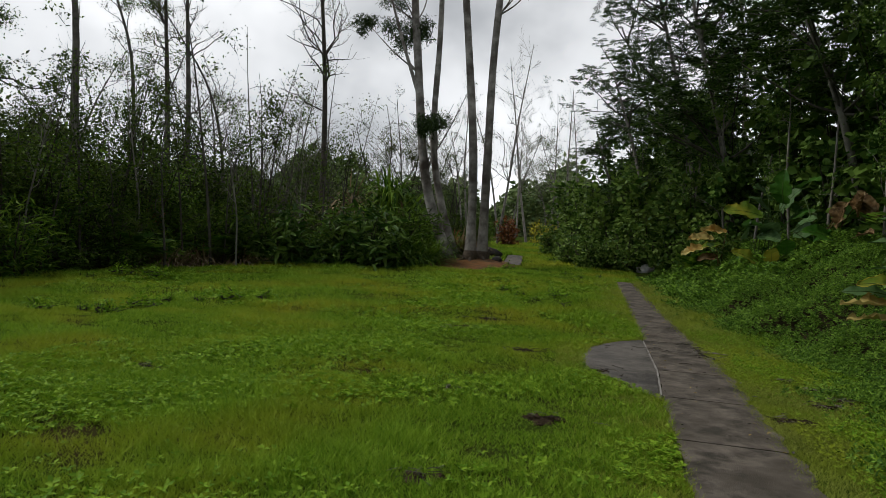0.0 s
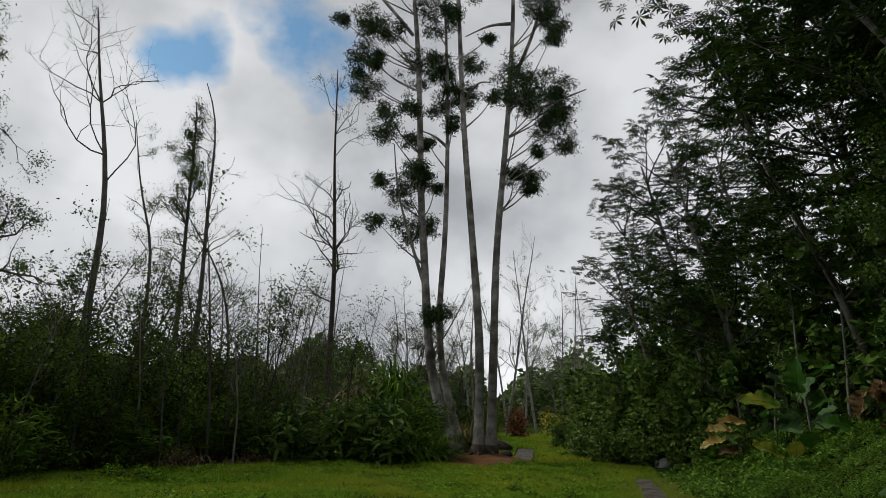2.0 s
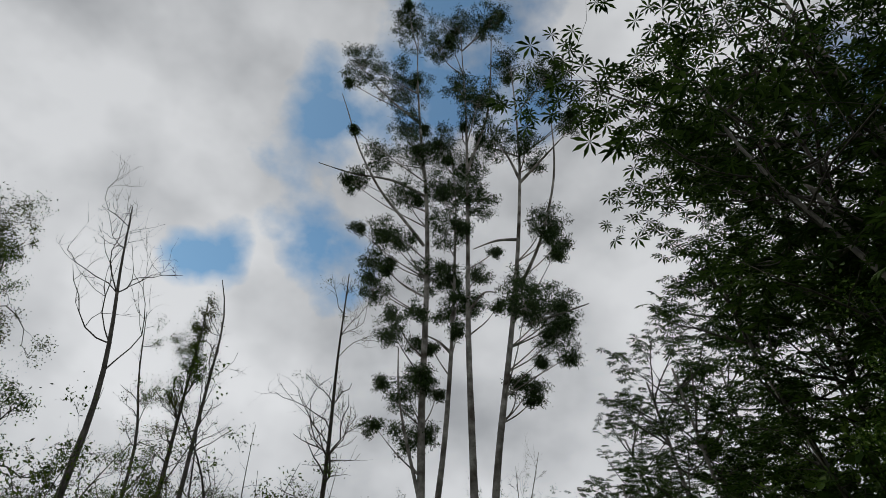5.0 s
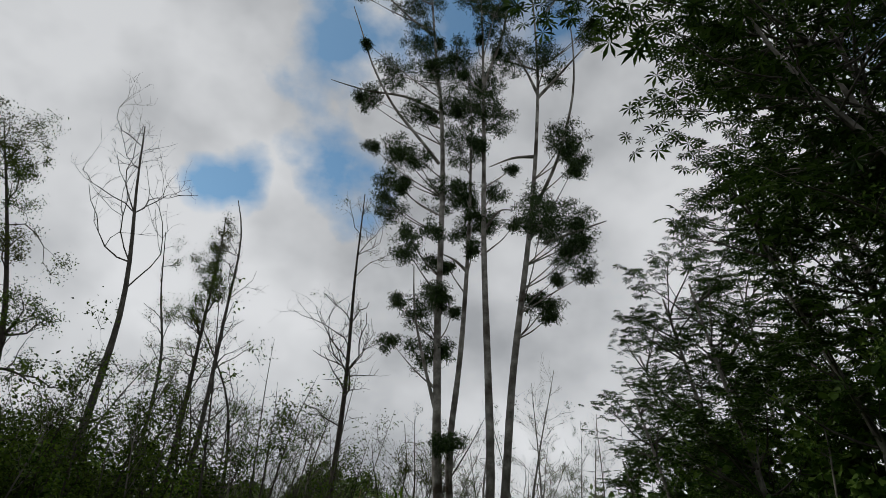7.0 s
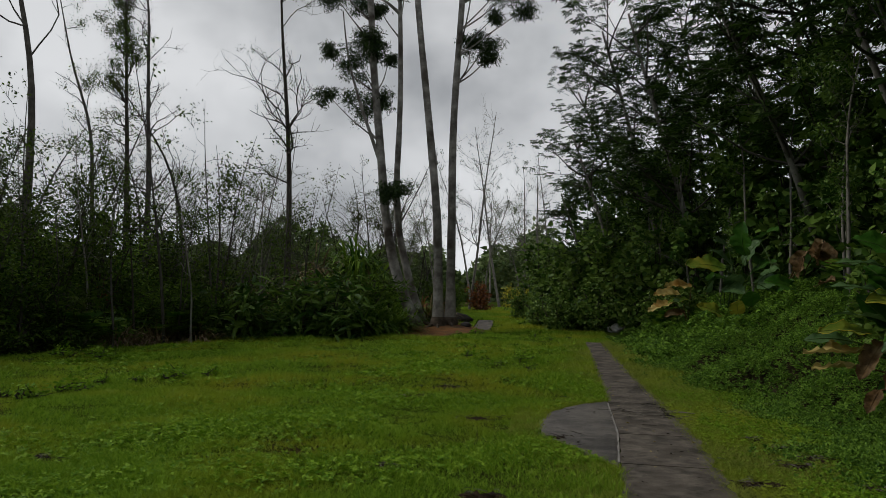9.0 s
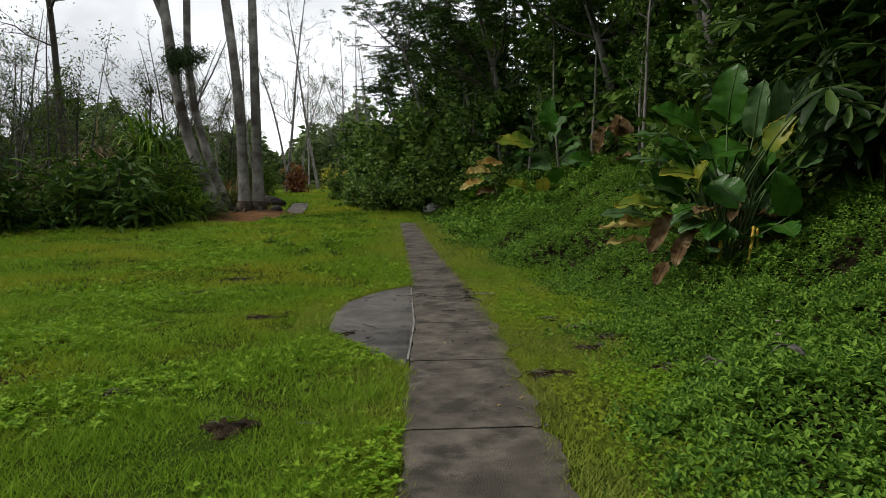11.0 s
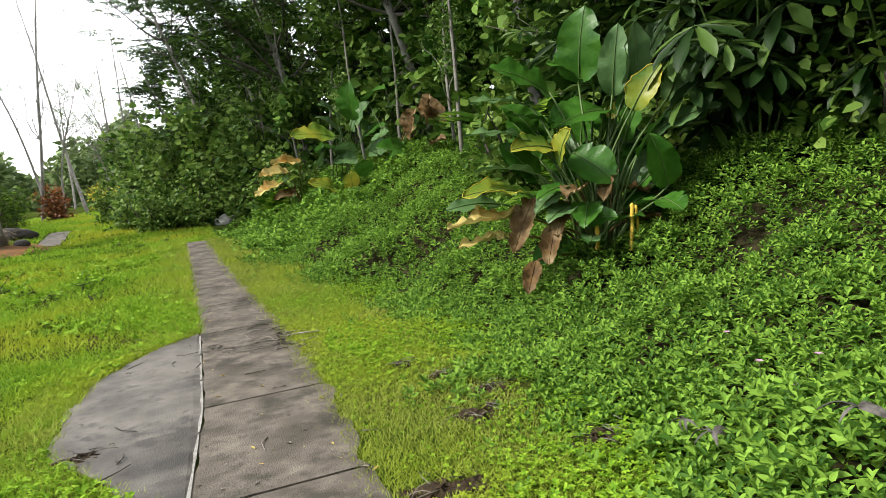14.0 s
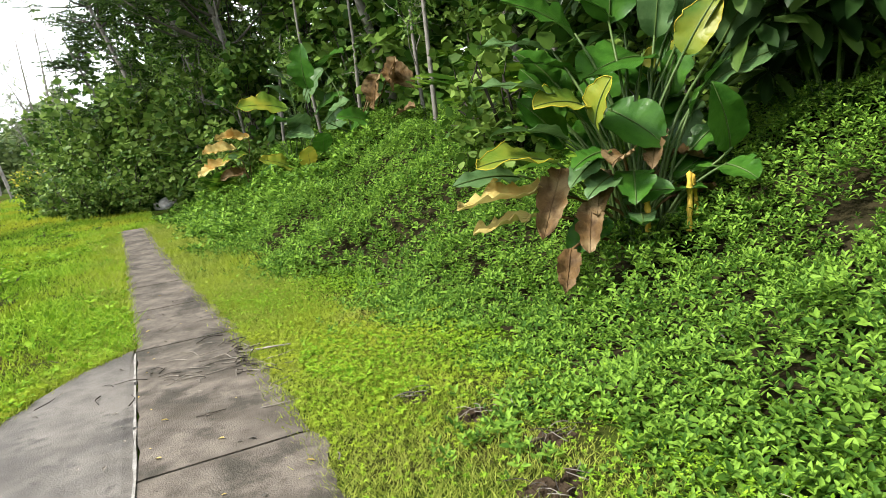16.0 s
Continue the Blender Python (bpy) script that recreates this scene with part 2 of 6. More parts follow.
def mesh_of(name, verts, faces, mat, smooth=True):
    """A mesh from an array of points and a list of index arrays (one array for each number of corners)."""
    me = bpy.data.meshes.new(name)
    verts = np.asarray(verts, dtype=np.float32)
    faces = [np.asarray(f, dtype=np.int32) for f in faces if len(f)]
    me.vertices.add(len(verts))
    me.vertices.foreach_set("co", verts.ravel())
    loops = np.concatenate([f.ravel() for f in faces])
    sizes = np.concatenate([np.full(len(f), f.shape[1], np.int32) for f in faces])
    me.loops.add(len(loops))
    me.loops.foreach_set("vertex_index", loops)
    me.polygons.add(len(sizes))
    me.polygons.foreach_set("loop_start", np.concatenate([[0], np.cumsum(sizes)[:-1]]).astype(np.int32))
    me.polygons.foreach_set("use_smooth", np.full(len(sizes), smooth))
    me.update(calc_edges=True)
    me.materials.append(mat)
    return me


def joined(pieces):
    """Pieces (verts, [tris, quads]) as one."""
    vs, tris, quads, n = [], [], [], 0
    for v, fs in pieces:
        vs.append(v)
        for f in fs:
            if len(f):
                (tris if f.shape[1] == 3 else quads).append(f + n)
        n += len(v)
    out = []
    if tris:
        out.append(np.concatenate(tris))
    if quads:
        out.append(np.concatenate(quads))
    return np.concatenate(vs), out


def part(name, shape, mat, parent=None, label="", smooth=True):
    ob = new(name, mesh_of(name, shape[0], shape[1], mat, smooth))
    if parent is not None:
        ob.parent = parent
    if label:
        tagged(ob, label)
    return ob


def tube(points, radii, sides=6):
    """A tapering round stem along points, closed at its tip."""
    p = np.asarray(points, float)
    r = np.broadcast_to(np.asarray(radii, float), (len(p),))
    d = np.gradient(p, axis=0)
    d /= np.linalg.norm(d, axis=1)[:, None] + 1e-9
    ref = np.array([0.0, 0.0, 1.0]) if abs(d[:, 2]).mean() < 0.9 else np.array([1.0, 0.0, 0.0])
    a = np.cross(d, ref)
    a /= np.linalg.norm(a, axis=1)[:, None] + 1e-9
    b = np.cross(d, a)
    ang = np.arange(sides) * 2 * np.pi / sides
    ring = a[:, None, :] * np.cos(ang)[None, :, None] + b[:, None, :] * np.sin(ang)[None, :, None]
    v = (p[:, None, :] + ring * r[:, None, None]).reshape(-1, 3)
    i = np.arange((len(p) - 1) * sides)
    k, j = i // sides, i % sides
    j2 = (j + 1) % sides
    q = np.stack([k * sides + j, k * sides + j2, (k + 1) * sides + j2, (k + 1) * sides + j], 1)
    tip = len(v)
    v = np.concatenate([v, p[-1:] + d[-1:] * r[-1]])
    top = (len(p) - 1) * sides
    cap = np.stack([top + np.arange(sides), top + (np.arange(sides) + 1) % sides, np.full(sides, tip)], 1)
    return v, [cap, q]


def smooth_line(points, n):
    """n points along a soft curve through the given ones."""
    p = np.asarray(points, float)
    s = np.concatenate([[0], np.cumsum(np.linalg.norm(np.diff(p, axis=0), axis=1))])
    t = np.linspace(0, s[-1], n)
    q = np.stack([np.interp(t, s, p[:, c]) for c in range(3)], 1)
    for _ in range(2):
        q[1:-1] = (q[:-2] + 2 * q[1:-1] + q[2:]) / 4
    return q


def unit(v):
    return v / (np.linalg.norm(v, axis=-1, keepdims=True) + 1e-9)


def scatter(template, at, way, up, size):
    """Copies of a small template (x along way, z along up) at many places, as one shape."""
    tv, tf = template
    n = len(at)
    x = unit(way)
    y = unit(np.cross(up, x))
    z = np.cross(x, y)
    size = np.broadcast_to(np.asarray(size, float), (n,))
    v = at[:, None, :] + size[:, None, None] * (tv[None, :, 0:1] * x[:, None, :] + tv[None, :, 1:2] * y[:, None, :] + tv[None, :, 2:3] * z[:, None, :])
    off = (np.arange(n) * len(tv))[:, None, None]
    return v.reshape(-1, 3), [(f[None] + off).reshape(-1, f.shape[1]) for f in tf]


def leaf_template(width, fold=0.12, droop=0.15):
    v = np.array([(0, 0, 0), (0.35, width / 2, fold * width - droop * 0.1), (0.4, 0, -droop * 0.12), (0.35, -width / 2, fold * width - droop * 0.1),
                  (0.75, width * 0.36, fold * width - droop * 0.5), (0.75, -width * 0.36, fold * width - droop * 0.5), (1, 0, -droop)])
    t = np.array([(0, 2, 1), (0, 3, 2), (4, 2, 6), (2, 5, 6), (1, 2, 4), (3, 5, 2)])
    return v, [t]


def diamond_template(width, droop=0.1):
    return np.array([(0, 0, 0), (0.45, width / 2, 0.04), (1, 0, -droop), (0.45, -width / 2, 0.04)]), [np.array([(0, 2, 1), (0, 3, 2)])]


def palmate_template(lobes=8, droop=0.25, half=0.12):
    pieces = []
    for k in range(lobes):
        a = -2.6 + 5.2 * k / (lobes - 1)
        ln = 1.0 - 0.35 * abs(a) / 2.6
        v = np.array([(0, 0, 0), (0.62, half, -0.03), (1, 0, -droop), (0.62, -half, -0.03)]) * ln
        c, s = math.cos(a), math.sin(a)
        v = np.stack([v[:, 0] * c - v[:, 1] * s, v[:, 0] * s + v[:, 1] * c, v[:, 2]], 1)
        pieces.append((v, [np.array([(0, 2, 1), (0, 3, 2)])]))
    return joined(pieces)


def oblong_palmate(lobes=9, droop=0.34):
    """A large fingered leaf with oblong round-ended lobes folded along their ribs."""
    pieces = []
    for k in range(lobes):
        a = -2.5 + 5.0 * k / (lobes - 1)
        ln = 1.0 - 0.30 * abs(a) / 2.5
        rows = ((0.0, 0.02), (0.4, 0.085), (0.75, 0.14), (0.95, 0.085))
        v = [(t, s * w, 0.05 * abs(s) - droop * t * t) for t, w in rows for s in (-1, 0, 1)] + [(1.03, 0, -droop * 1.06)]
        v = np.array(v) * ln
        c, q = math.cos(a), math.sin(a)
        v = np.stack([v[:, 0] * c - v[:, 1] * q, v[:, 0] * q + v[:, 1] * c, v[:, 2]], 1)
        quads = np.array([(r * 3 + j, r * 3 + j + 1, r * 3 + j + 4, r * 3 + j + 3) for r in range(3) for j in range(2)])
        pieces.append((v, [quads, np.array([(9, 10, 12), (10, 11, 12)])]))
    return joined(pieces)


def random_ways(n, rise=0.0, spread=1.0):
    d = rng.normal(size=(n, 3)) * (1, 1, spread)
    d[:, 2] += rise
    return unit(d)


FINE = diamond_template(0.24)


def oval_template(width=0.8, droop=0.28):
    """A heart-shaped leaf, folded along its midrib."""
    h = width / 2
    v = np.array([(0, 0, 0), (0.16, h * 0.85, 0.05), (0.62, h * 0.86, -droop * 0.3), (1, 0, -droop), (0.62, -h * 0.86, -droop * 0.3), (0.16, -h * 0.85, 0.05)])
    return v, [np.array([(0, 3, 2, 1), (0, 5, 4, 3)])]


OVAL = oval_template()
FULL_OVAL = (np.array([(0, 0, 0), (0.5, 0, -0.07), (1, 0, -0.28), (0.06, 0.26, 0.03), (0.28, 0.39, 0.02), (0.56, 0.35, -0.07), (0.82, 0.18, -0.17), (0.06, -0.26, 0.03), (0.28, -0.39, 0.02), (0.56, -0.35, -0.07), (0.82, -0.18, -0.17)]),
             [np.array([(0, 1, 3), (0, 7, 1), (1, 2, 6), (1, 10, 2)]), np.array([(1, 5, 4, 3), (1, 7, 8, 9)]), np.array([(1, 6, 5), (1, 9, 10)])])
LEAF, NARROW, PALMATE, BROAD = leaf_template(0.5), diamond_template(0.16), palmate_template(), leaf_template(0.85, 0.1, 0.3)


# ---------------------------------------------------------------- ground
def ground_z(x, y):
    x, y = np.asarray(x, float), np.asarray(y, float)
    z = 0.044 * np.clip(y, 0, 75)
    s = np.clip(x - np.interp(y, (-12, -4, -1, 3, 9, 14, 20, 30, 60), (2.6, 2.9, 2.8, 2.1, 1.7, 1.9, 2.4, 1.0, 0.0)), 0, None)
    s = s * s / (s + 0.5)
    z = z + 0.55 * np.minimum(s, 2.8) + 0.12 * np.clip(s - 2.8, 0, 10)
    z = z + 0.22 * np.exp(-((x + 6.2) ** 2 + (y - 16.7) ** 2) / 2.6)
    far = np.clip((np.hypot(x, y) - 90) / 300, 0, 1)
    z = z + 6 * far
    rough = np.clip(np.abs(x - 0.35) - 1.0, 0, 1) * np.clip(1 - far * 3, 0, 1)
    return z + rough * (0.022 * np.sin(x * 1.9 + 0.7 * y) + 0.018 * np.sin(y * 2.3 - x * 0.9) + 0.01 * np.sin(x * 5.1 + y * 4.3))


def lay(x, y, h=0.0):
    return np.stack([x, y, ground_z(x, y) + h], 1)


def make_ground():
    xs = np.concatenate([-np.geomspace(900, 24, 22), np.arange(-22, 10, 0.3), np.geomspace(11, 900, 24)])
    ys = np.concatenate([-np.geomspace(900, 17, 18), np.arange(-15, 30, 0.3), np.geomspace(31, 1400, 30)])
    gx, gy = np.meshgrid(xs, ys)
    v = lay(gx.ravel(), gy.ravel())
    nx, ny = len(xs), len(ys)
    i = (np.arange(ny - 1)[:, None] * nx + np.arange(nx - 1)[None]).ravel()
    ob = part("ground", (v, [np.stack([i, i + 1, i + nx + 1, i + nx], 1)]), SOIL)
    tagged(ob, "uneven green lawn and soil rising gently into woodland", "ground", kind="structure")


make_ground()

# edges of the concrete path, and the line where the creeper begins
EDGE_Y = (-16, -7.1, -4.7, -3.0, 0.0, 3.3, 7.0, 11.7)
EDGE_L = (-0.75, -0.32, -0.20, -0.07, 0.0, 0.0, 0.0, 0.0)
EDGE_R = (0.10, 0.56, 0.71, 0.84, 0.90, 0.78, 0.72, 0.66)


def creeper_edge(y):
    return np.interp(y, (-12, -7, -6, -5.2, -4.5, -3.8, -2.4, -1.5, 0.2, 1, 2.6, 5.7, 10, 13), (0.9, 1.25, 1.60, 1.85, 1.93, 1.93, 2.25, 2.3, 2.45, 2.4, 1.95, 1.65, 1.55, 1.45))


# spots of bare crumbled soil: place and half-width
BARE = ((0.92, -5.16, 0.13), (1.62, -3.50, 0.09), (1.50, -4.38, 0.10), (1.47, -3.02, 0.06), (1.88, -5.08, 0.08), (1.72, -4.02, 0.07), (2.72, 0.42, 0.10), (-5.71, -5.66, 0.10), (-3.16, -0.38, 0.20), (-1.37, -6.04, 0.12),
        (-1.88, -2.52, 0.14), (-2.9, 0.92, 0.18), (-2.03, -7.88, 0.10), (-2.35, -5.29, 0.08))


def off_bare(x, y):
    """True where no bare soil shows."""
    ok = np.ones(len(x), bool)
    for bx, by, r in BARE:
        a = np.arctan2(y - by, (x - bx) / 1.5)
        ok &= np.hypot((x - bx) / 1.5, y - by) > r * (0.82 + 0.25 * np.sin(a * 3 + bx * 9) + 0.18 * np.sin(a * 8 + by)) + rng.normal(0, 0.018, len(x))
    return ok


def patch_edge(y):
    """Left edge of the damp widening of the path."""
    return np.interp(y, (-4.8, -4.25, -3.75, -3.15, -2.3, -1.4, -0.75, -0.40, 0.05), (-0.21, -0.50, -0.76, -1.03, -1.04, -0.95, -0.68, -0.44, -0.01))


def slab_shape(left, right, thick=0.09, lift=0.022):
    """A slab between two ragged edges given as rows of (x, y)."""
    l, r = np.asarray(left), np.asarray(right)
    n = len(l)
    mid = (l + r) / 2
    rows = [l, l * 0.94 + r * 0.06, mid, l * 0.06 + r * 0.94, r]
    top = np.concatenate([np.column_stack([a, ground_z(a[:, 0], a[:, 1]) + lift - (0.006 if k in (0, 4) else 0)]) for k, a in enumerate(rows)])
    low = np.concatenate([np.column_stack([a, ground_z(a[:, 0], a[:, 1]) + lift - thick]) for a in (l, r)])
    v = np.concatenate([top, low])
    q = []
    for k in range(4):
        for j in range(n - 1):
            q.append((k * n + j, (k + 1) * n + j, (k + 1) * n + j + 1, k * n + j + 1))
    for j in range(n - 1):
        q.append((5 * n + j, j, j + 1, 5 * n + j + 1))
        q.append((4 * n + j, 6 * n + j, 6 * n + j + 1, 4 * n + j + 1))
    for j in (0, n - 1):
        a = [k * n + j for k in range(5)] + [6 * n + j, 5 * n + j]
        q.append((a[0], a[6], a[5], a[4])), q.append((a[0], a[4], a[2], a[1]))
    return v, [np.array(q)]


def make_path():
    path = tagged(new("path"), "narrow weathered concrete footpath with cracked slabs and grassy edges", "path", kind="structure")
    joints = (-16, -13.2, -10.6, -8.0, -6.3, -4.66, -3.0, -0.08, 1.6, 3.2, 4.9, 6.6, 8.3, 10.0, 11.7)
    for a, b in zip(joints[:-1], joints[1:]):
        y = np.linspace(a + 0.012, b - 0.012, 15)
        rag = 0.028 * np.sin(y * 7.3) + 0.018 * np.sin(y * 17.1) + rng.normal(0, 0.010, 15)
        skew = 0.015
        part("slab", slab_shape(np.stack([np.interp(y, EDGE_Y, EDGE_L) + 0.02 * np.sin(y * 9.0) + 0.008, y + skew], 1),
                                np.stack([np.interp(y, EDGE_Y, EDGE_R) + rag, y - skew], 1)), CONCRETE, path, smooth=False)
    y = np.linspace(-4.78, 0.06, 32)
    part("damp_slab", slab_shape(np.stack([patch_edge(y) + 0.03 * np.sin(y * 6.1) + rng.normal(0, 0.012, 32), y], 1),
                                 np.stack([np.interp(y, EDGE_Y, EDGE_L) - 0.010, y], 1), lift=0.018), WET, path, "damp grey concrete widening", smooth=False)
    for a, b in ((-4.6, -3.55), (-3.5, -2.2), (-2.15, -1.2), (-1.1, -0.15)):
        y = np.linspace(a, b, 8)
        x = np.interp(y, EDGE_Y, EDGE_L)
        w = 0.0035 + 0.0035 * np.sin(y * 11)
        part("mortar_line", slab_shape(np.stack([x - 0.006 - w * 1.3, y], 1), np.stack([x + 0.006 + w * 0.5, y], 1), 0.06, 0.026), MORTAR, path, "pale mortar seam", smooth=False)
    # the path shows again beyond the crest
    y = np.linspace(17.0, 25.0, 12)
    x = np.interp(y, (17, 22, 30, 42), (-4.3, -4.7, -5.4, -6.4))
    part("far_slab", slab_shape(np.stack([x - 0.42, y], 1), np.stack([x + 0.42, y], 1), lift=0.012), CONCRETE, path, smooth=False)


make_path()


# ---------------------------------------------------------------- large trees
def stem(points, r0, r1, sides=8, n=None):
    q = smooth_line(points, n or max(6, len(points) * 3))
    r = np.linspace(r0, r1, len(q)) * (1 + 0.05 * np.sin(np.arange(len(q)) * 1.9))
    return tube(q, r, sides)


def clump(centre, radius, n, template, size, flat=0.7):
    """Leaves in an uneven cloud of small tufts round a centre."""
    centre = np.asarray(centre, float)
    k = int(12 + 24 * radius * radius)
    d = unit(rng.normal(size=(k, 3)))
    tufts = centre + d * radius * 1.08 * rng.uniform(0.0, 1.0, (k, 1)) ** 0.45 * (1, 1, flat) - (0, 0, 0.1)
    pick = np.repeat(np.arange(k), n)
    n = len(pick)
    at = tufts[pick] + rng.normal(size=(n, 3)) * (0.17, 0.17, 0.11) * min(1.0, 0.6 + radius * 0.4)
    way = unit(rng.normal(size=(n, 3)) + (0, 0, -0.25))
    return scatter(template, at, way, random_ways(n, 0.8), size * rng.uniform(0.6, 1.25, n)), tufts


def eucalyptus(label, y, trunk, limbs, clumps, r0):
    """A tall gum: a leaning trunk, limbs, and thin leaves in separate tufts."""
    base = np.array((trunk[0][0], y, trunk[0][1] - 0.3))
    tree = tagged(new("eucalyptus_tree"), label, "tree", group="tall gum trees on the lawn")
    tree.matrix_basis = Matrix.Translation(base)
    pts = np.array([(x, y, z) for x, z in trunk]) - base
    pts[0, 2] = -0.15
    line = smooth_line(pts, len(pts) * 3)
    h = line[:, 2] / line[-1, 2]
    rad = 0.78 * r0 * (1 - 0.86 * h) + 0.42 * r0 * np.exp(-line[:, 2] / 0.9)
    part("trunk", tube(line, rad * (1 + 0.04 * np.sin(np.arange(len(line)) * 2.3)), 12), EUC_BARK, tree)
    foot = smooth_line([line[0], line[1] * 0.4 + line[0] * 0.6, line[1] * 0.9 + line[0] * 0.1], 7)
    part("root_flare", tube(foot, np.linspace(r0 * 1.75, r0 * 0.82, 7) * (1 + 0.12 * np.sin(np.arange(7) * 2.1)), 12), BURL, tree, "rough swollen trunk base")
    for limb in limbs:
        lp = np.array([(x, y + dy, z) for x, z, dy in limb]) - base
        part("limb", stem(lp, 0.10, 0.025, 7), EUC_BARK, tree)
    twigs, leaves = [], []
    high = [c for c in clumps if c[1] > 13]
    more = [(c[0] + rng.normal(0, 0.9), c[1] + rng.normal(0, 1.0), rng.uniform(0.25, 0.5)) for c in high]
    for cx, cz, r in (*((a, b, c * 1.04) for a, b, c in clumps), *more):
        dy = rng.normal(0, 0.9)
        c = np.array((cx, y + dy, cz)) - base
        low = line[np.argmin(np.abs(line[:, 2] - max(1.5, c[2] - 1.2 - np.hypot(c[0] - np.interp(c[2], line[:, 2], line[:, 0]), dy) * 0.5)))]
        mid = (low + c) / 2 + rng.normal(0, 0.12, 3) - (0, 0, 0.15)
        own = [stem([low, mid, c], 0.045, 0.014, 5)]
        lv, tufts = clump(c, r, 66, FINE, 0.175, 0.84)
        leaves.append(lv)
        for t in tufts[::3]:
            own.append(tube(smooth_line([c + (0, 0, -0.3 * r), (c + t) / 2, t], 4), (0.018, 0.014, 0.01, 0.006), 4))
        twigs.append(joined(own))
    for shape in twigs:
        part("limb", shape, EUC_BARK, tree)
    part("crown", joined(leaves), EUC_LEAF, tree)
    return tree


eucalyptus("tall pale grey gum trunk leaning from the litter mound", 16.5,
           ((-6.78, 0.72), (-7.79, 2.33), (-8.37, 4.1), (-8.7, 6.67), (-9.05, 10.28), (-9.3, 12.0), (-9.55, 15.8), (-9.99, 21.0), (-10.61, 25.9), (-11.57, 30.7), (-12.55, 36.8), (-12.93, 40.5)),
           (((-10.33, 21.96, 0), (-11.44, 23.41, -0.3), (-13.34, 25.66, -0.6), (-15.19, 29.06, -0.8), (-16.66, 32.81, -0.8), (-17.4, 34.56, -0.8)),
            ((-8.8, 8.0, 0), (-9.79, 10.87, -0.4), (-10.45, 13.08, -0.5), (-10.74, 15.4, -0.5)),
            ((-11.9, 32.0, 0), (-13.6, 34.0, 0.4), (-15.6, 36.5, 0.6), (-16.8, 38.3, 0.6)),
            ((-10.6, 25.5, 0), (-13.0, 27.4, 0.3), (-15.8, 28.2, 0.5), (-18.6, 29.6, 0.6))),
           ((-13.2, 41.9, 1.7), (-13.6, 36.3, 1.85), (-16.8, 38.3, 1.5), (-14.9, 30.8, 1.15), (-15.8, 28.2, 0.9), (-12.5, 31.5, 1.1), (-11.4, 28.7, 1.25), (-11.7, 25.5, 1.0),
            (-13.0, 23.3, 0.95), (-11.6, 22.2, 0.95), (-13.2, 21.5, 0.9), (-13.0, 19.6, 0.85), (-9.9, 20.2, 1.1), (-9.9, 17.4, 0.6), (-10.9, 15.8, 0.8), (-10.2, 14.7, 0.6),
            (-11.4, 13.6, 0.35), (-10.2, 13.2, 0.95), (-9.2, 13.7, 0.5), (-10.1, 11.4, 0.95), (-8.9, 11.4, 0.5), (-8.45, 6.8, 0.45)), 0.30)
eucalyptus("slim grey gum trunk rising between its neighbours", 17.0,
           ((-6.61, 0.73), (-7.42, 2.37), (-8.11, 4.95), (-8.3, 6.77), (-8.16, 9.91), (-8.16, 12.44), (-8.32, 17.34), (-8.61, 21.64), (-8.9, 26.0), (-9.6, 29.5)),
           (((-8.2, 15.5, 0), (-8.9, 16.1, -0.3), (-9.5, 16.3, -0.5)),),
           ((-10.0, 29.5, 1.3), (-9.5, 26.2, 1.5), (-9.2, 23.2, 1.15), (-8.9, 20.5, 0.95), (-8.6, 18.5, 1.05), (-8.0, 16.7, 0.5), (-7.91, 6.99, 0.62)), 0.24)
eucalyptus("straight pale grey gum trunk with high foliage", 16.2,
           ((-6.03, 0.85), (-6.07, 2.9), (-6.09, 5.41), (-6.46, 8.66), (-6.75, 11.42), (-6.95, 13.0), (-7.36, 16.89), (-7.79, 22.58), (-8.58, 31.54), (-9.43, 38.33)),
           (((-7.4, 17.4, 0), (-6.6, 18.6, -0.2), (-6.0, 18.4, -0.3)), ((-8.2, 27.0, 0), (-7.2, 32.0, 0.3), (-7.3, 36.0, 0.3), (-7.5, 40.2, 0.3))),
           ((-9.8, 40.6, 1.1), (-7.5, 40.2, 1.5), (-9.4, 35.1, 1.1), (-10.8, 38.2, 1.05), (-7.6, 31.7, 1.45), (-7.4, 25.0, 1.3), (-8.4, 28.1, 1.2), (-7.2, 20.3, 0.6), (-7.3, 18.2, 0.75)), 0.27)
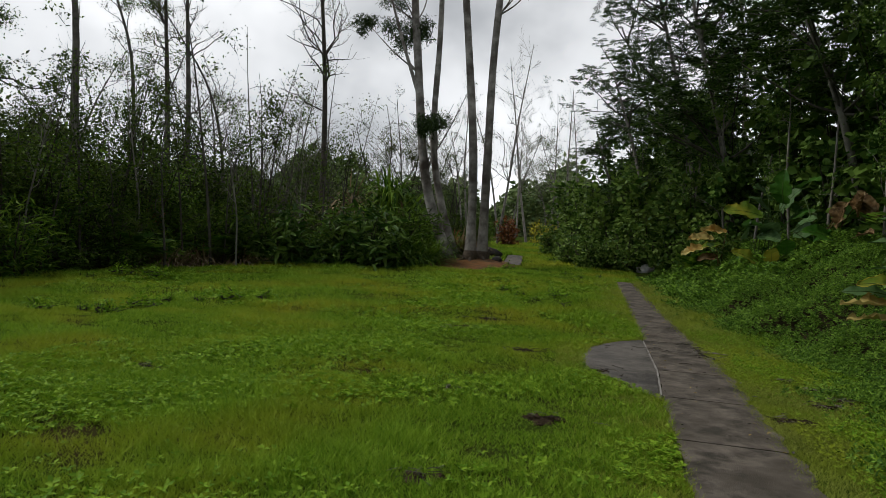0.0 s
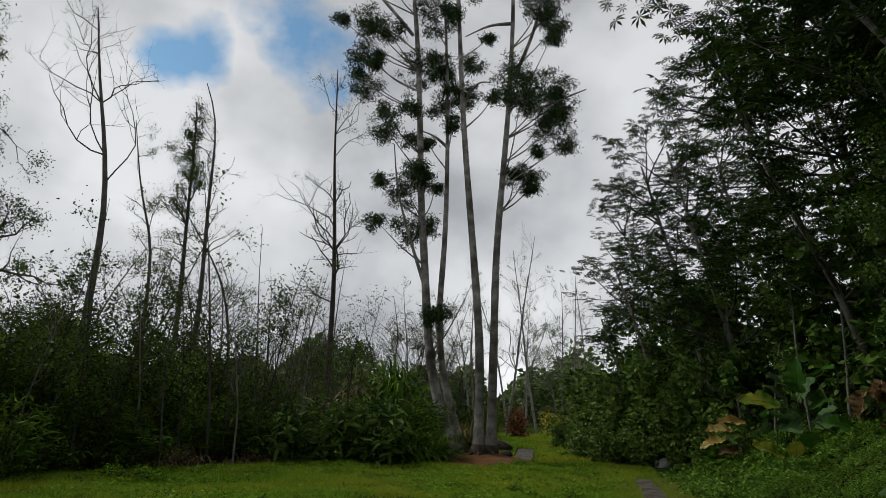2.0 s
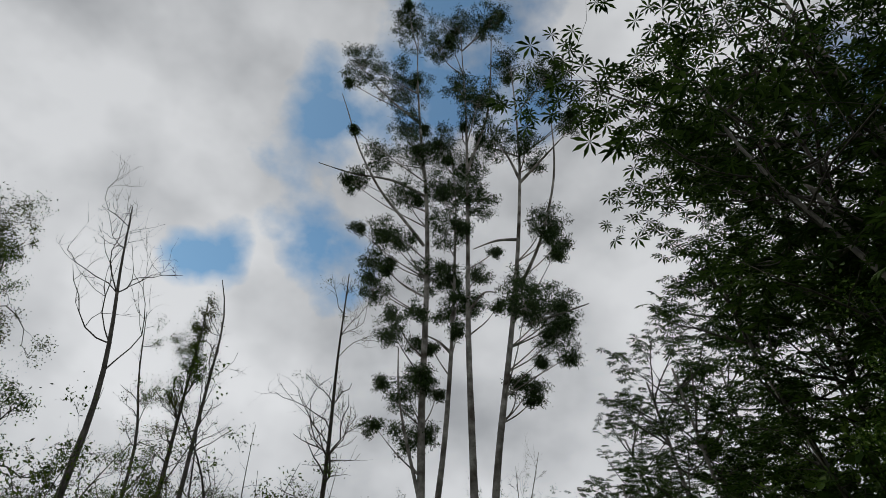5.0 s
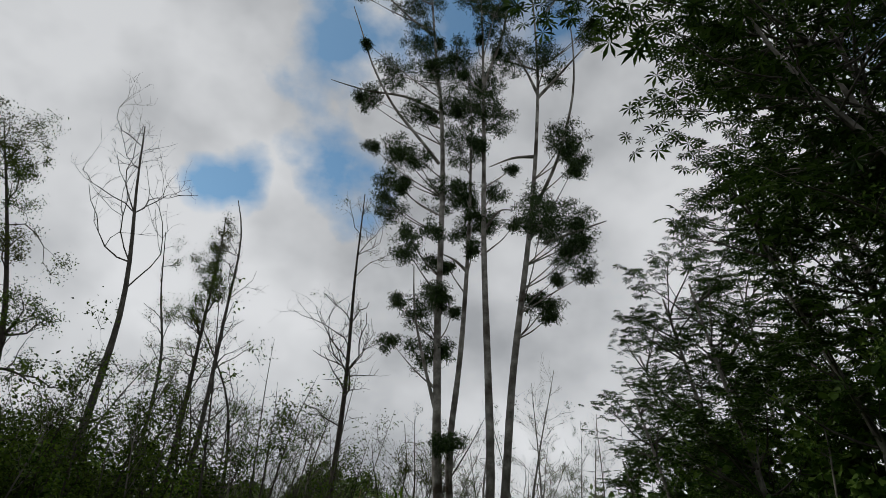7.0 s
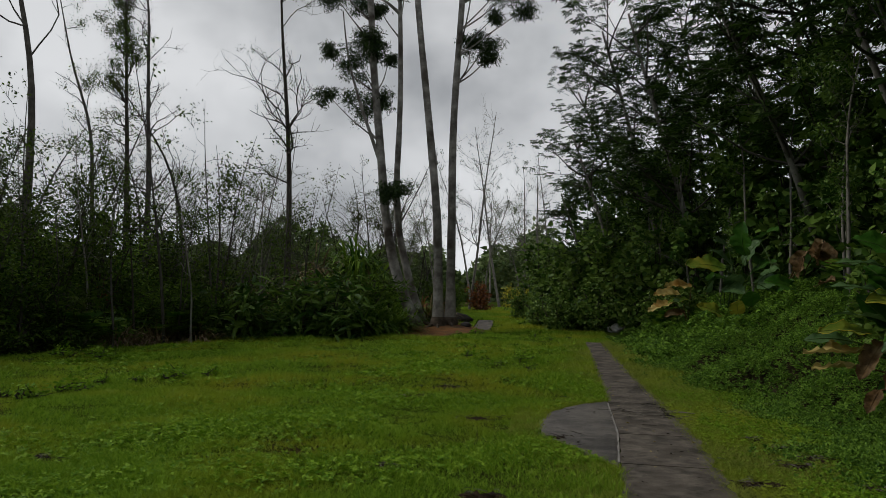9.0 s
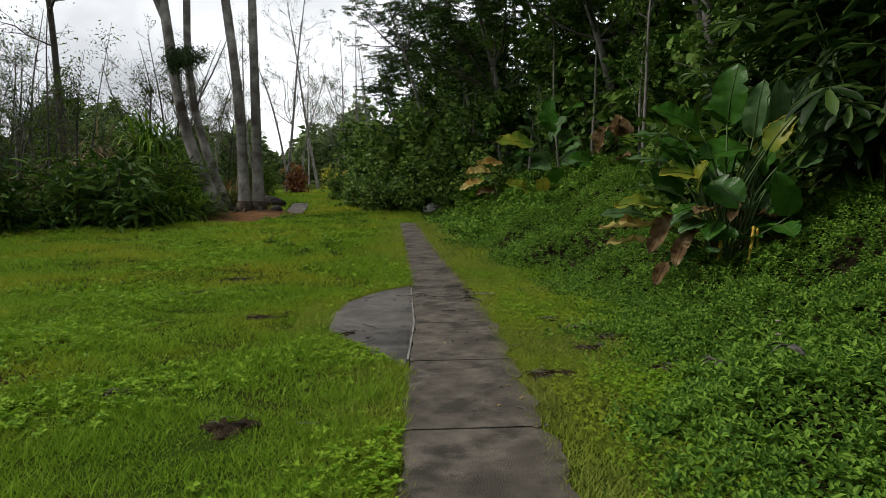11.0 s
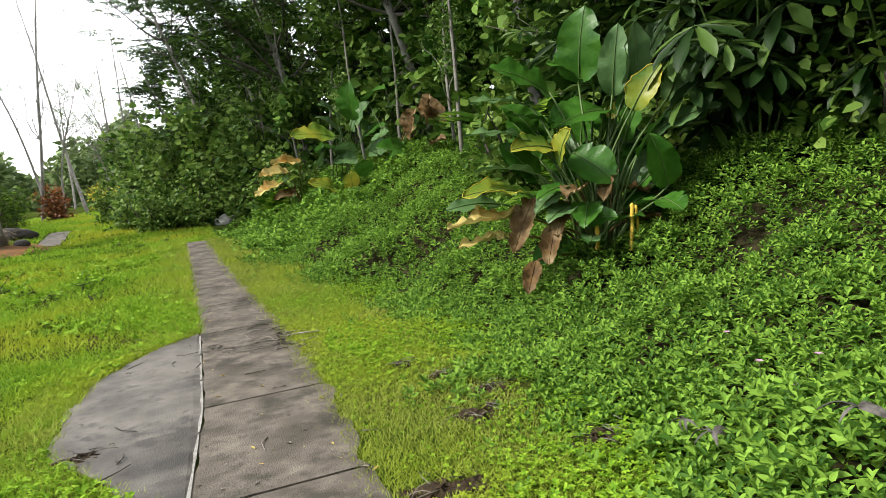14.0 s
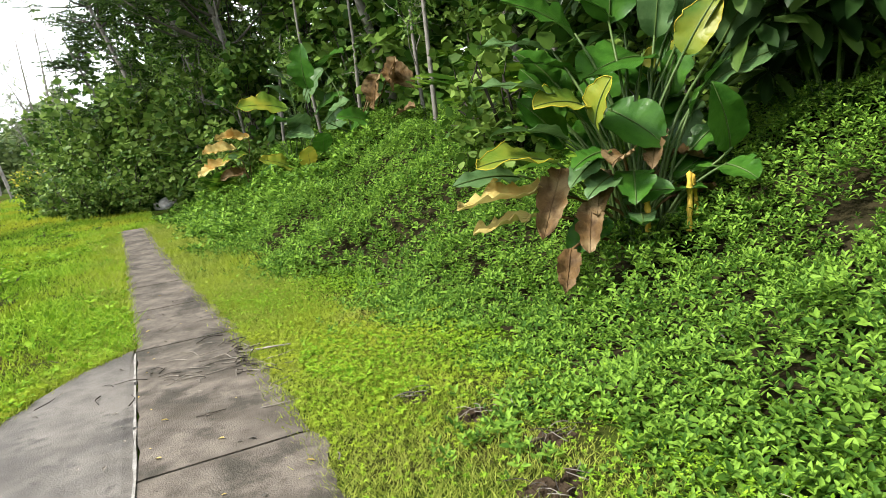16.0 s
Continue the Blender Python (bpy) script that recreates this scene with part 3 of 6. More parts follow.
eucalyptus("tall grey gum trunk with a broad side limb", 16.8,
           ((-5.6, 0.87), (-5.62, 3.47), (-5.6, 6.27), (-5.63, 9.83), (-5.47, 12.4), (-5.18, 17.17), (-5.04, 22.08), (-5.12, 27.92), (-5.56, 32.84), (-6.1, 37.35)),
           (((-4.9, 19.2, 0), (-3.8, 21.64, -0.3), (-3.04, 25.98, -0.5), (-3.11, 29.57, -0.5), (-3.57, 33.11, -0.5)), ((-5.1, 22.3, 0), (-6.3, 22.5, 0.2), (-7.6, 22.0, 0.3)),
            ((-5.1, 26.6, 0), (-6.0, 29.0, 0.2), (-6.9, 30.5, 0.2)), ((-5.1, 26.4, 0), (-3.9, 27.6, -0.4), (-2.4, 29.6, -0.5)), ((-4.4, 17.0, 0), (-2.6, 17.4, -0.5), (-1.4, 17.8, -0.6))),
           ((-6.3, 37.1, 1.0), (-3.6, 34.7, 1.7), (-2.2, 31.9, 0.9), (-4.6, 28.6, 1.05), (-6.9, 30.0, 1.25), (-3.5, 23.2, 1.1), (-2.9, 21.8, 0.85), (-4.8, 18.8, 1.0), (-3.3, 18.1, 1.3),
            (-4.2, 16.5, 1.1), (-3.0, 16.2, 1.0), (-2.4, 15.9, 0.55), (-4.3, 14.4, 0.8), (-4.9, 14.0, 0.5)), 0.27)


def grow(out, tips, start, way, length, radius, depth, wig=0.22, up=0.10, kids=(3, 5), sides=5, spread=0.9):
    """A wandering limb with side limbs; ends are gathered in tips."""
    n = max(4, int(4 + length * 0.8))
    p, d = [np.asarray(start, float)], np.asarray(way, float)
    for _ in range(n - 1):
        d = unit(d + rng.normal(0, wig, 3) + (0, 0, up * 0.5))
        p.append(p[-1] + d * length / (n - 1))
    p = np.array(p)
    out.append(tube(p, np.linspace(radius, radius * (0.35 if depth else 0.25), n), sides))
    tips.append(p[-1])
    if depth <= 0:
        return
    for _ in range(rng.integers(*kids)):
        f = rng.uniform(0.35, 0.97)
        i = min(n - 2, int(f * (n - 1)))
        side = unit(rng.normal(size=3) * (1, 1, 0.4))
        cd = unit(unit(p[i + 1] - p[i]) * (1 - spread * 0.55) + side * spread + (0, 0, up))
        grow(out, tips, p[i], cd, length * rng.uniform(0.35, 0.6), max(0.009, radius * (0.9 - 0.5 * f) * 0.72), depth - 1, wig * 1.15, up, kids, max(3, sides - 1), spread)


def bare_tree(label, base, trunk, r0, limbs, tufts=0, depth=2, mat=BARE_BARK, leafy=SHRUB_LEAF, first=0.35, reach=0.26, group="bare woodland trees", name="bare_tree"):
    """A thin-crowned tree: trunk along its line, limbs from a height on, and a few leaf tufts at their ends."""
    tree = tagged(new(name), label, "tree", group=group)
    tree.matrix_basis = Matrix.Translation(base)
    line = smooth_line(trunk, 16)
    part("trunk", tube(line, np.linspace(r0, r0 * 0.15, 16), 7), mat, tree)
    h = line[-1, 2]
    tips = []
    for k in range(limbs):
        out = []
        f = rng.uniform(first, 0.98)
        i = min(14, int(f * 15))
        side = unit(rng.normal(size=3) * (1, 1, 0.25) + (0, 0, 0.95))
        grow(out, tips, line[i], side, h * reach * rng.uniform(0.30, 1.0) * (1.2 - 0.6 * f), r0 * (1 - f * 0.75) * rng.uniform(0.34, 0.56), depth, 0.30, 0.24, (3, 5), 3, 0.75)
        part("limb", joined(out), mat, tree)
    if tufts:
        tips = np.array(tips)
        pick = tips[rng.integers(0, len(tips), tufts)]
        n = 34
        at = np.repeat(pick, n, 0) + rng.normal(0, 0.15, (tufts * n, 3)) * np.repeat(rng.uniform(0.6, 1.8, (tufts, 1)), n, 0)
        part("crown", scatter(diamond_template(0.5), at, random_ways(tufts * n), random_ways(tufts * n, 0.8), 0.10 * rng.uniform(0.6, 1.3, tufts * n)), leafy, tree)
    return tree


def trunk_from(points, y):
    """Base and local trunk line from (x, z) rows in the plane y."""
    x0 = points[0][0]
    z0 = float(ground_z(x0, y))
    return (x0, y, z0), [(0, 0, -0.2)] + [(x - x0, 0, z - z0) for x, z in points[1:]]


b, l = trunk_from(((-24.0, 0), (-24.1, 7.0), (-24.2, 11.3), (-25.2, 15.5), (-26.2, 18.3), (-26.9, 21.3), (-27.4, 23.2)), 13)
bare_tree("tall pale dead tree with crooked bare limbs", b, l, 0.23, 12, 0, 2, first=0.40, reach=0.34)
b, l = trunk_from(((-22.6, 0), (-23.0, 8.7), (-23.4, 13.3), (-23.7, 18.2), (-24.0, 19.9)), 18)
bare_tree("narrow grey tree with a dense dark leafy column", b, l, 0.19, 34, 330, 1, DARK_BARK, first=0.45, reach=0.14)
b, l = trunk_from(((-21.6, 0), (-21.7, 8.5), (-22.0, 11.4), (-22.2, 15.0), (-22.4, 18.9), (-23.5, 21.1)), 18)
bare_tree("tall grey tree with thin upright bare limbs", b, l, 0.18, 16, 0, 2, first=0.38, reach=0.24)
b, l = trunk_from(((-16.5, 0), (-16.6, 6.0), (-16.7, 10.0), (-17.1, 14.3), (-17.6, 18.8), (-17.8, 22.6), (-18.0, 25.2)), 24)
bare_tree("tall dark-trunked tree with sparse upright twigs", b, l, 0.21, 20, 26, 2, DARK_BARK, first=0.36, reach=0.24)
b, l = trunk_from(((-24.6, 0), (-25.0, 8.0), (-25.3, 11.4), (-26.6, 13.9), (-28.0, 19.0)), 18)
bare_tree("thin leaning grey tree with leafy ends", b, l, 0.15, 14, 60, 1, first=0.45, reach=0.17)
b, l = trunk_from(((-20.6, 0), (-22.2, 7.7), (-24.6, 12.4), (-27.8, 18.0)), 6)
bare_tree("leaning leafy tree at the thicket edge", b, l, 0.16, 26, 330, 1, DARK_BARK, first=0.35, reach=0.24)


def wood(protos, places, z_off=-0.1):
    """Copies of grown trees or bushes, each turned its own way."""
    for k, (x, y) in enumerate(places):
        p = protos[k % len(protos)]
        m = pose(x, y, float(ground_z(x, y)) + z_off, 0, 0, float(rng.uniform(0, 360))) @ Matrix.Scale(float(rng.uniform(0.82, 1.18)), 4)
        if k < len(protos):
            p.matrix_basis = m
        else:
            copy_thing(p, m)


def upright(h, lean=0.07):
    """A slightly crooked rising trunk line."""
    p, d = [np.array((0, 0, -0.3))], np.array((0.0, 0.0, 1.0))
    for _ in range(6):
        d = unit(d + rng.normal(0, lean, 3) * (1.6, 1.6, 0.3))
        p.append(p[-1] + d * (h + 0.3) / 6)
    return p


# slim woodland behind the thicket
slim = [bare_tree("slim grey woodland tree with fine bare twigs", (0, 0, 0), upright(h, 0.13), r, 11, t, 2, mt, first=0.28, reach=0.46)
        for h, r, t, mt in ((8.5, 0.085, 10, BARE_BARK), (10.5, 0.095, 0, BARE_BARK), (7.5, 0.075, 30, DARK_BARK), (9.5, 0.080, 45, DARK_BARK), (8.0, 0.075, 0, BARE_BARK), (11, 0.10, 60, BARE_BARK), (9.0, 0.080, 0, DARK_BARK))]
spots = []
for k in range(84):
    f = (k + rng.uniform(0, 1)) / 84
    y = rng.uniform(12, 40) if f > 0.35 else rng.uniform(6, 30)
    x = -36 + 27 * f if y < 22 else -42 + 31 * f
    x = min(x, -11.5 - 0.25 * max(0.0, 20 - y))
    if x > -17.5 and y < 28:
        y = 28 + rng.uniform(0, 12)
    spots.append((float(x), float(y)))
wood(slim, spots)
thin = [bare_tree("thin upright grey-brown thicket stem with sparse leaves", (0, 0, 0), upright(h, 0.05), 0.042, 9, t, 1, mt, first=0.30, reach=0.22, group="thin thicket stems", name="thicket_sapling")
        for h, t, mt in ((5.6, 14, BARE_BARK), (6.8, 8, PALE_BARK), (6.2, 18, DARK_BARK), (7.6, 6, BARE_BARK), (5.0, 12, BARE_BARK))]
wood(thin, [(float(-16.9 + 0.21 * k + rng.normal(0, 0.6)), float(3.4 + 0.36 * k + rng.normal(0, 0.7))) for k in range(30)])
far_trees = [bare_tree("distant thin-crowned pale tree", (0, 0, 0), upright(h, 0.05), r * 0.8, 20, t, 2, PALE_BARK, first=0.3, reach=0.30, group="distant trees")
             for h, r, t in ((13, 0.13, 30), (16, 0.16, 10), (11, 0.12, 60))]
wood(far_trees, [(-4.4, 52), (-6.6, 50), (-7.6, 46), (-10.0, 55), (-12.0, 48), (-5.6, 60), (-14.5, 58), (-2.6, 56), (-3.4, 44), (-9.0, 62), (-8.3, 41), (-16.0, 52), (-19.0, 60), (-1.0, 62)])


# ---------------------------------------------------------------- bushes
def bush(label, radius, height, n, size, template=LEAF, mat=SHRUB_LEAF, stems=7, name="shrub", group="thicket shrubs", low=0.15):
    """Several stems from one foot, leaves gathered in tufts round their upper parts."""
    ob = tagged(new(name), label, "shrub", group=group)
    tufts = []
    for _ in range(stems):
        out = []
        a = rng.uniform(0, 2 * np.pi)
        r = radius * rng.uniform(0.2, 0.9)
        top = np.array((math.cos(a) * r, math.sin(a) * r, height * rng.uniform(0.6, 1.0)))
        q = smooth_line([(math.cos(a) * 0.08, math.sin(a) * 0.08, -0.15), top * (0.45, 0.45, 0.55) + rng.normal(0, 0.1, 3), top], 7)
        out.append(tube(q, np.linspace(0.035, 0.008, 7), 5))
        for _ in range(9):
            f = rng.uniform(low, 1.0)
            p = q[min(6, int(f * 6.99))] + rng.normal(0, radius * 0.22, 3)
            p[2] = max(p[2], 0.12)
            tufts.append(p)
            out.append(tube(smooth_line([q[min(6, int(f * 6.99))], p], 3), (0.010, 0.007, 0.004), 3))
        part("stem", joined(out), DARK_BARK, ob)
    tufts = np.array(tufts)
    pick = rng.integers(0, len(tufts), n)
    at = tufts[pick] + rng.normal(0, radius * 0.13, (n, 3))
    at[:, 2] = np.maximum(at[:, 2], 0.05)
    part("foliage", scatter(template, at, random_ways(n, 0.05, 0.6), random_ways(n, 1.2), size * rng.uniform(0.6, 1.3, n)), mat, ob)
    return ob


thicket = [bush("dense mixed green thicket shrub beside the lawn", r, h, n, s, mat=mt, template=diamond_template(0.5))
           for r, h, n, s, mt in ((1.7, 4.4, 2600, 0.15, SHRUB_LEAF), (1.5, 3.4, 2300, 0.13, SHRUB_LEAF), (1.8, 5.0, 2600, 0.16, SHRUB_LEAF), (1.4, 2.8, 2200, 0.12, FERN_LEAF), (1.6, 3.8, 2400, 0.13, FERN_LEAF))]
spots = []
for k in range(22):
    y = -7 + k * 0.95
    spots.append((float(-16.4 - rng.uniform(0, 0.8)), float(y)))
    spots.append((float(-18.8 - rng.uniform(0, 1.5)), float(y + rng.uniform(-0.4, 0.4))))
wood(thicket, spots)
mid_bushes = [bush("mixed green and brown scrub behind the lawn", r, h, n, z, mat=mt, group="scrub behind the lawn", template=tp)
              for r, h, n, z, mt, tp in ((1.3, 2.3, 1500, 0.20, FERN_LEAF, diamond_template(0.5)), (1.2, 1.9, 1200, 0.26, SHRUB_LEAF, NARROW), (1.2, 2.2, 900, 0.22, RUST, NARROW), (1.3, 2.6, 1500, 0.17, SHRUB_LEAF, diamond_template(0.5)), (1.1, 1.7, 900, 0.24, DRY_GRASS, NARROW))]
wood(mid_bushes, [(-15.6, 11.4), (-14.3, 12.6), (-17.0, 14.0), (-15.0, 14.6), (-13.2, 13.8), (-16.2, 16.6), (-14.2, 16.8), (-17.6, 18.6), (-15.4, 19.4), (-18.6, 20.8), (-19.4, 17.0), (-16.8, 11.0), (-17.4, 9.2), (-16.2, 12.8)])
low_bushes = [bush("low leafy shrub at the lawn edge", r, h, n, s, mat=mt, group="low shrubs at the lawn edge", template=tp)
              for r, h, n, s, mt, tp in ((1.1, 1.6, 1300, 0.24, FERN_LEAF, NARROW), (1.0, 1.1, 1000, 0.15, SHRUB_LEAF, diamond_template(0.5)), (1.2, 2.1, 1400, 0.28, SHRUB_LEAF, NARROW), (0.9, 0.9, 900, 0.20, FERN_LEAF, diamond_template(0.5)))]
wood(low_bushes, [(-14.9, 1.5), (-15.0, 3.4), (-15.1, 5.2), (-14.9, 7.0), (-14.4, 8.6), (-13.6, 9.9), (-12.6, 10.8), (-11.4, 11.3), (-10.3, 12.0), (-9.4, 12.8), (-8.7, 13.9), (-12.0, 12.6), (-13.4, 11.6),
                  (-10.8, 14.0), (-9.6, 15.5), (-8.6, 19.0), (-9.6, 21.0), (-8.0, 23.0), (-10.6, 18.0), (-15.4, -0.6), (-15.6, -2.6), (-15.4, -4.6), (-7.8, 26.0), (-9.0, 29.0), (-8.4, 33.0), (-14.2, 4.6), (-13.3, 8.9), (-9.6, 11.9), (-8.2, 15.2), (-14.6, -1.8)])


def frond_template(pairs=13):
    """A feathered frond that arches along x."""
    pieces = []
    t = np.linspace(0, 1, 8)
    arch = np.stack([t * (1 - 0.12 * t), 0 * t, 0.30 * np.sin(t * 2.4) - 0.12 * t * t], 1)
    pieces.append(tube(arch, np.linspace(0.008, 0.002, 8), 3))
    for k in range(pairs):
        f = 0.12 + 0.86 * k / (pairs - 1)
        p = np.array([np.interp(f, t, arch[:, c]) for c in range(3)])
        ln = 0.24 * math.sin(math.pi * (0.12 + 0.82 * f)) + 0.02
        for sg in (-1, 1):
            d, w = np.array((0.35, sg, -0.18)) * ln, np.array((0.035, 0, 0))
            pieces.append((np.array([p - w, p + d * 0.5 - w * 1.1, p + d, p + d * 0.5 + w * 1.1, p + w]), [np.array([(0, 1, 4), (1, 3, 4), (1, 2, 3)])]))
    return joined(pieces)


FROND = frond_template()


def fern(label, size, n):
    ob = tagged(new("fern"), label, "fern", group="ferns at the lawn edge")
    for k in range(n):
        a = k * 2.4 + rng.uniform(-0.3, 0.3)
        e = rng.uniform(0.15, 1.1)
        part("frond", scatter(FROND, np.zeros((1, 3)), np.array([(math.cos(a), math.sin(a), e)]), np.array([(0, 0, 1.0)]) - 0.4 * np.array([(math.cos(a), math.sin(a), 0)]), size * rng.uniform(0.75, 1.15)), FERN_LEAF, ob)
    return ob


wood([fern("arching green fern at the lawn edge", z, n) for z, n in ((1.2, 13), (0.9, 12), (1.4, 14))],
     [(-12.9, 9.8), (-9.3, 12.6), (-14.6, 5.6), (-10.8, 12.6), (-8.6, 14.8), (-13.6, 8.6), (2.6, 11.6), (5.0, -0.2), (5.6, 2.2), (4.6, -1.3)], 0.02)
glossy = [bush("dark glossy shrub with long blade leaves at the lawn edge", r, h, n, z, template=leaf_template(0.26, 0.2, 0.35), mat=mt, stems=8, name="glossy_shrub", group="glossy shrubs at the lawn edge", low=0.02)
          for r, h, n, z, mt in ((1.1, 1.7, 520, 0.42, VINE_LEAF), (1.0, 1.3, 460, 0.38, VINE_LEAF))]
wood(glossy, [(-12.1, 10.3), (-11.2, 10.9), (-10.2, 11.6), (-12.9, 9.4), (-9.2, 11.6), (-8.4, 11.5), (-9.9, 12.8), (-8.1, 12.4)])


def grass_heap(label, centre, radius, height, n, mat, name, length=1.3, rise=0.2):
    """A mound of long arching blades."""
    ob = tagged(new(name), label, "grass clump")
    ob.matrix_basis = Matrix.Translation((centre[0], centre[1], float(ground_z(*centre))))
    a, r = rng.uniform(0, 2 * np.pi, n), radius * np.sqrt(rng.uniform(0, 1, n))
    at = np.stack([np.cos(a) * r, np.sin(a) * r, height * (1 - (r / radius) ** 2) * rng.uniform(0.5, 1.0, n)], 1)
    way = np.stack([np.cos(a) * (0.5 + r / radius), np.sin(a) * (0.5 + r / radius), rise + rng.uniform(-0.8, 0.8, n)], 1) + rng.normal(0, 0.3, (n, 3))
    v = np.array([(0, 0.03, 0), (0, -0.03, 0), (0.5, 0.028, 0.10), (0.5, -0.028, 0.10), (0.85, 0.016, 0.0), (0.85, -0.016, 0.0), (1, 0, -0.22)])
    t = (v, [np.array([(4, 5, 6)]), np.array([(0, 1, 3, 2), (2, 3, 5, 4)])])
    part("foliage", scatter(t, at, way, np.tile((0.0, 0.0, 1.0), (n, 1)), length * rng.uniform(0.6, 1.2, n)), mat, ob)
    return ob


grass_heap("large arching mound of dark green strap leaves", (-12.6, 25.0), 2.7, 4.4, 1700, FERN_LEAF, "strap_leaf_clump", 2.1, -0.35)
grass_heap("arching clump of dry tan strap leaves", (-14.4, 23.4), 2.0, 3.6, 700, DRY_GRASS, "dry_grass_clump", 1.8, -0.6)
grass_heap("arching clump of dry tan strap leaves", (-11.6, 23.5), 1.8, 1.8, 500, DRY_GRASS, "dry_grass_clump", 1.4)
for at in ((-10.0, 17.2), (-8.9, 13.4), (-8.3, 14.2), (-9.6, 14.0), (-8.0, 17.4)):
    grass_heap("arching clump of long green grass blades", at, 1.2, 0.8, 600, FERN_LEAF, "grass_clump", 1.2)
for at in ((-13.9, 8.0), (-14.4, 6.8), (-13.0, 8.9)):
    grass_heap("rough clump of yellowish grass at the lawn edge", at, 0.7, 0.35, 300, DRY_GRASS, "dry_grass_clump", 0.6)
grass_heap("dry rusty fern and grass heap behind the gum trees", (-7.4, 18.6), 1.3, 1.0, 500, RUST, "rusty_fern_clump", 0.9)
grass_heap("dry tan grass clump behind the gum trees", (-6.9, 18.2), 0.9, 0.8, 350, DRY_GRASS, "dry_grass_clump", 1.1)
wood([bush("red-brown croton bush on the far lawn", 1.0, 1.7, 1300, 0.2, mat=CROTON, name="croton_bush", group="far garden bushes")], [(-7.1, 39.5)])
wood([bush("bright yellow-green garden bush", 1.5, 1.7, 1300, 0.2, mat=YELLOW_BUSH, name="yellow_bush", group="far garden bushes")], [(-5.0, 46.0), (-2.2, 47.5), (-3.8, 48.5)])


# far woodland closing the view, with distance haze painted into its leaf colour
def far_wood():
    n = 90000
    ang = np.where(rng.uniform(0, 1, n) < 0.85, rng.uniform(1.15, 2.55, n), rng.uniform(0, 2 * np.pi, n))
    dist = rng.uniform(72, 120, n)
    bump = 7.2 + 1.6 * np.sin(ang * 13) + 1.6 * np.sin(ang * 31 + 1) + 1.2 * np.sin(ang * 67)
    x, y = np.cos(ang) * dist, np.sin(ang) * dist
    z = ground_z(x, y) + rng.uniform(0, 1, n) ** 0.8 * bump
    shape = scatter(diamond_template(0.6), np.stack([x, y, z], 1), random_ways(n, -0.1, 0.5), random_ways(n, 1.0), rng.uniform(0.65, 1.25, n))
    tagged(part("distant_woodland", shape, HAZED_LEAF), "distant low green woodland beyond the clearing, paled for haze", "woodland", kind="stuff")


far_wood()


def unseen_back_wood():
    """Unseen woodland added behind the walker, closing the clearing against low sky light."""
    n = 15000
    u = rng.uniform(0, 1, n)
    x = -34 + 62 * u
    y = -24 - 6 * np.sin(u * np.pi) + rng.normal(0, 1.8, n)
    z = ground_z(x, y) + rng.uniform(0, 1, n) * (11 + 2.5 * np.sin(u * 23) + 1.5 * np.sin(u * 61))
    shape = scatter(BROAD, np.stack([x, y, z], 1), random_ways(n, -0.1, 0.5), random_ways(n, 1.0), rng.uniform(0.5, 1.3, n))
    tagged(part("woodland", shape, SHRUB_LEAF), "unseen dense woodland added behind the clearing to block low sky light", "woodland", kind="stuff")


unseen_back_wood()


# ---------------------------------------------------------------- forest on the bank
def cecropia(label, base, trunk, limbs, leaves, size, r0=0.13, rise=0.45, name="cecropia_tree"):
    """A pale-stemmed tree with candelabra limbs, each ending in a whorl of large fingered leaves."""
    tree = tagged(new(name), label, "tree", group="forest trees on the bank")
    tree.matrix_basis = Matrix.Translation((base[0], base[1], float(ground_z(*base)) - 0.1))
    line = smooth_line(trunk, 14)
    part("trunk", tube(line, np.linspace(r0, r0 * 0.35, 14), 8), PALE_BARK, tree)
    tips, h = [], line[-1, 2]
    for k in range(limbs):
        out = []
        f = rng.uniform(0.30, 1.0)
        i = min(12, int(f * 13))
        grow(out, tips, line[i], unit(rng.normal(size=3) * (1, 1, 0.2) + (0, 0, rise)), h * rng.uniform(0.16, 0.30), r0 * 0.36, 1, 0.12, 0.15, (2, 4), 5)
        part("limb", joined(out), BARE_BARK, tree)
    tips = np.array(tips)
    pick = rng.integers(0, len(tips), leaves)
    a = rng.uniform(0, 2 * np.pi, leaves)
    off = np.stack([np.cos(a), np.sin(a), rng.uniform(-0.5, 0.35, leaves)], 1)
    at = tips[pick] + off * size * rng.uniform(0.3, 1.1, (leaves, 1)) + rng.normal(0, 0.15, (leaves, 3))
    up = unit(np.array((0, 0, 1.0)) + rng.normal(0, 0.30, (leaves, 3)) + off * (0.4, 0.4, 0))
    part("crown", scatter(PALMATE, at, off * (1, 1, 0) + rng.normal(0, 0.2, (leaves, 3)) * (1, 1, 0.3), up, size * 0.5 * rng.uniform(0.6, 1.2, leaves)), PALM_LEAF, tree)
    return tree


FOREST = "tall forest tree with large fingered leaves on the bank"
cecropia(FOREST, (8.4, 1.6), [(0, 0, 0), (-1.6, -0.6, 4.0), (-4.2, -0.6, 9.0), (-5.1, 0.0, 13.0)], 22, 1302, 0.62)
cecropia(FOREST, (6.5, 2.6), [(0, 0, 0), (-0.5, 0.2, 5.0), (-1.4, 0.2, 11.0), (-2.2, 0.2, 15.5)], 25, 950, 0.62)
cecropia(FOREST, (6.7, 8.4), [(0, 0, 0), (-1.2, -0.8, 4.0), (-3.0, -1.0, 8.0), (-3.9, -0.9, 12.0)], 25, 1300, 0.60)
cecropia(FOREST, (4.2, 13.0), [(0, 0, 0), (-0.6, 0.0, 4.0), (-1.6, 0.2, 8.0), (-2.4, 0.3, 11.5)], 25, 1280, 0.60)
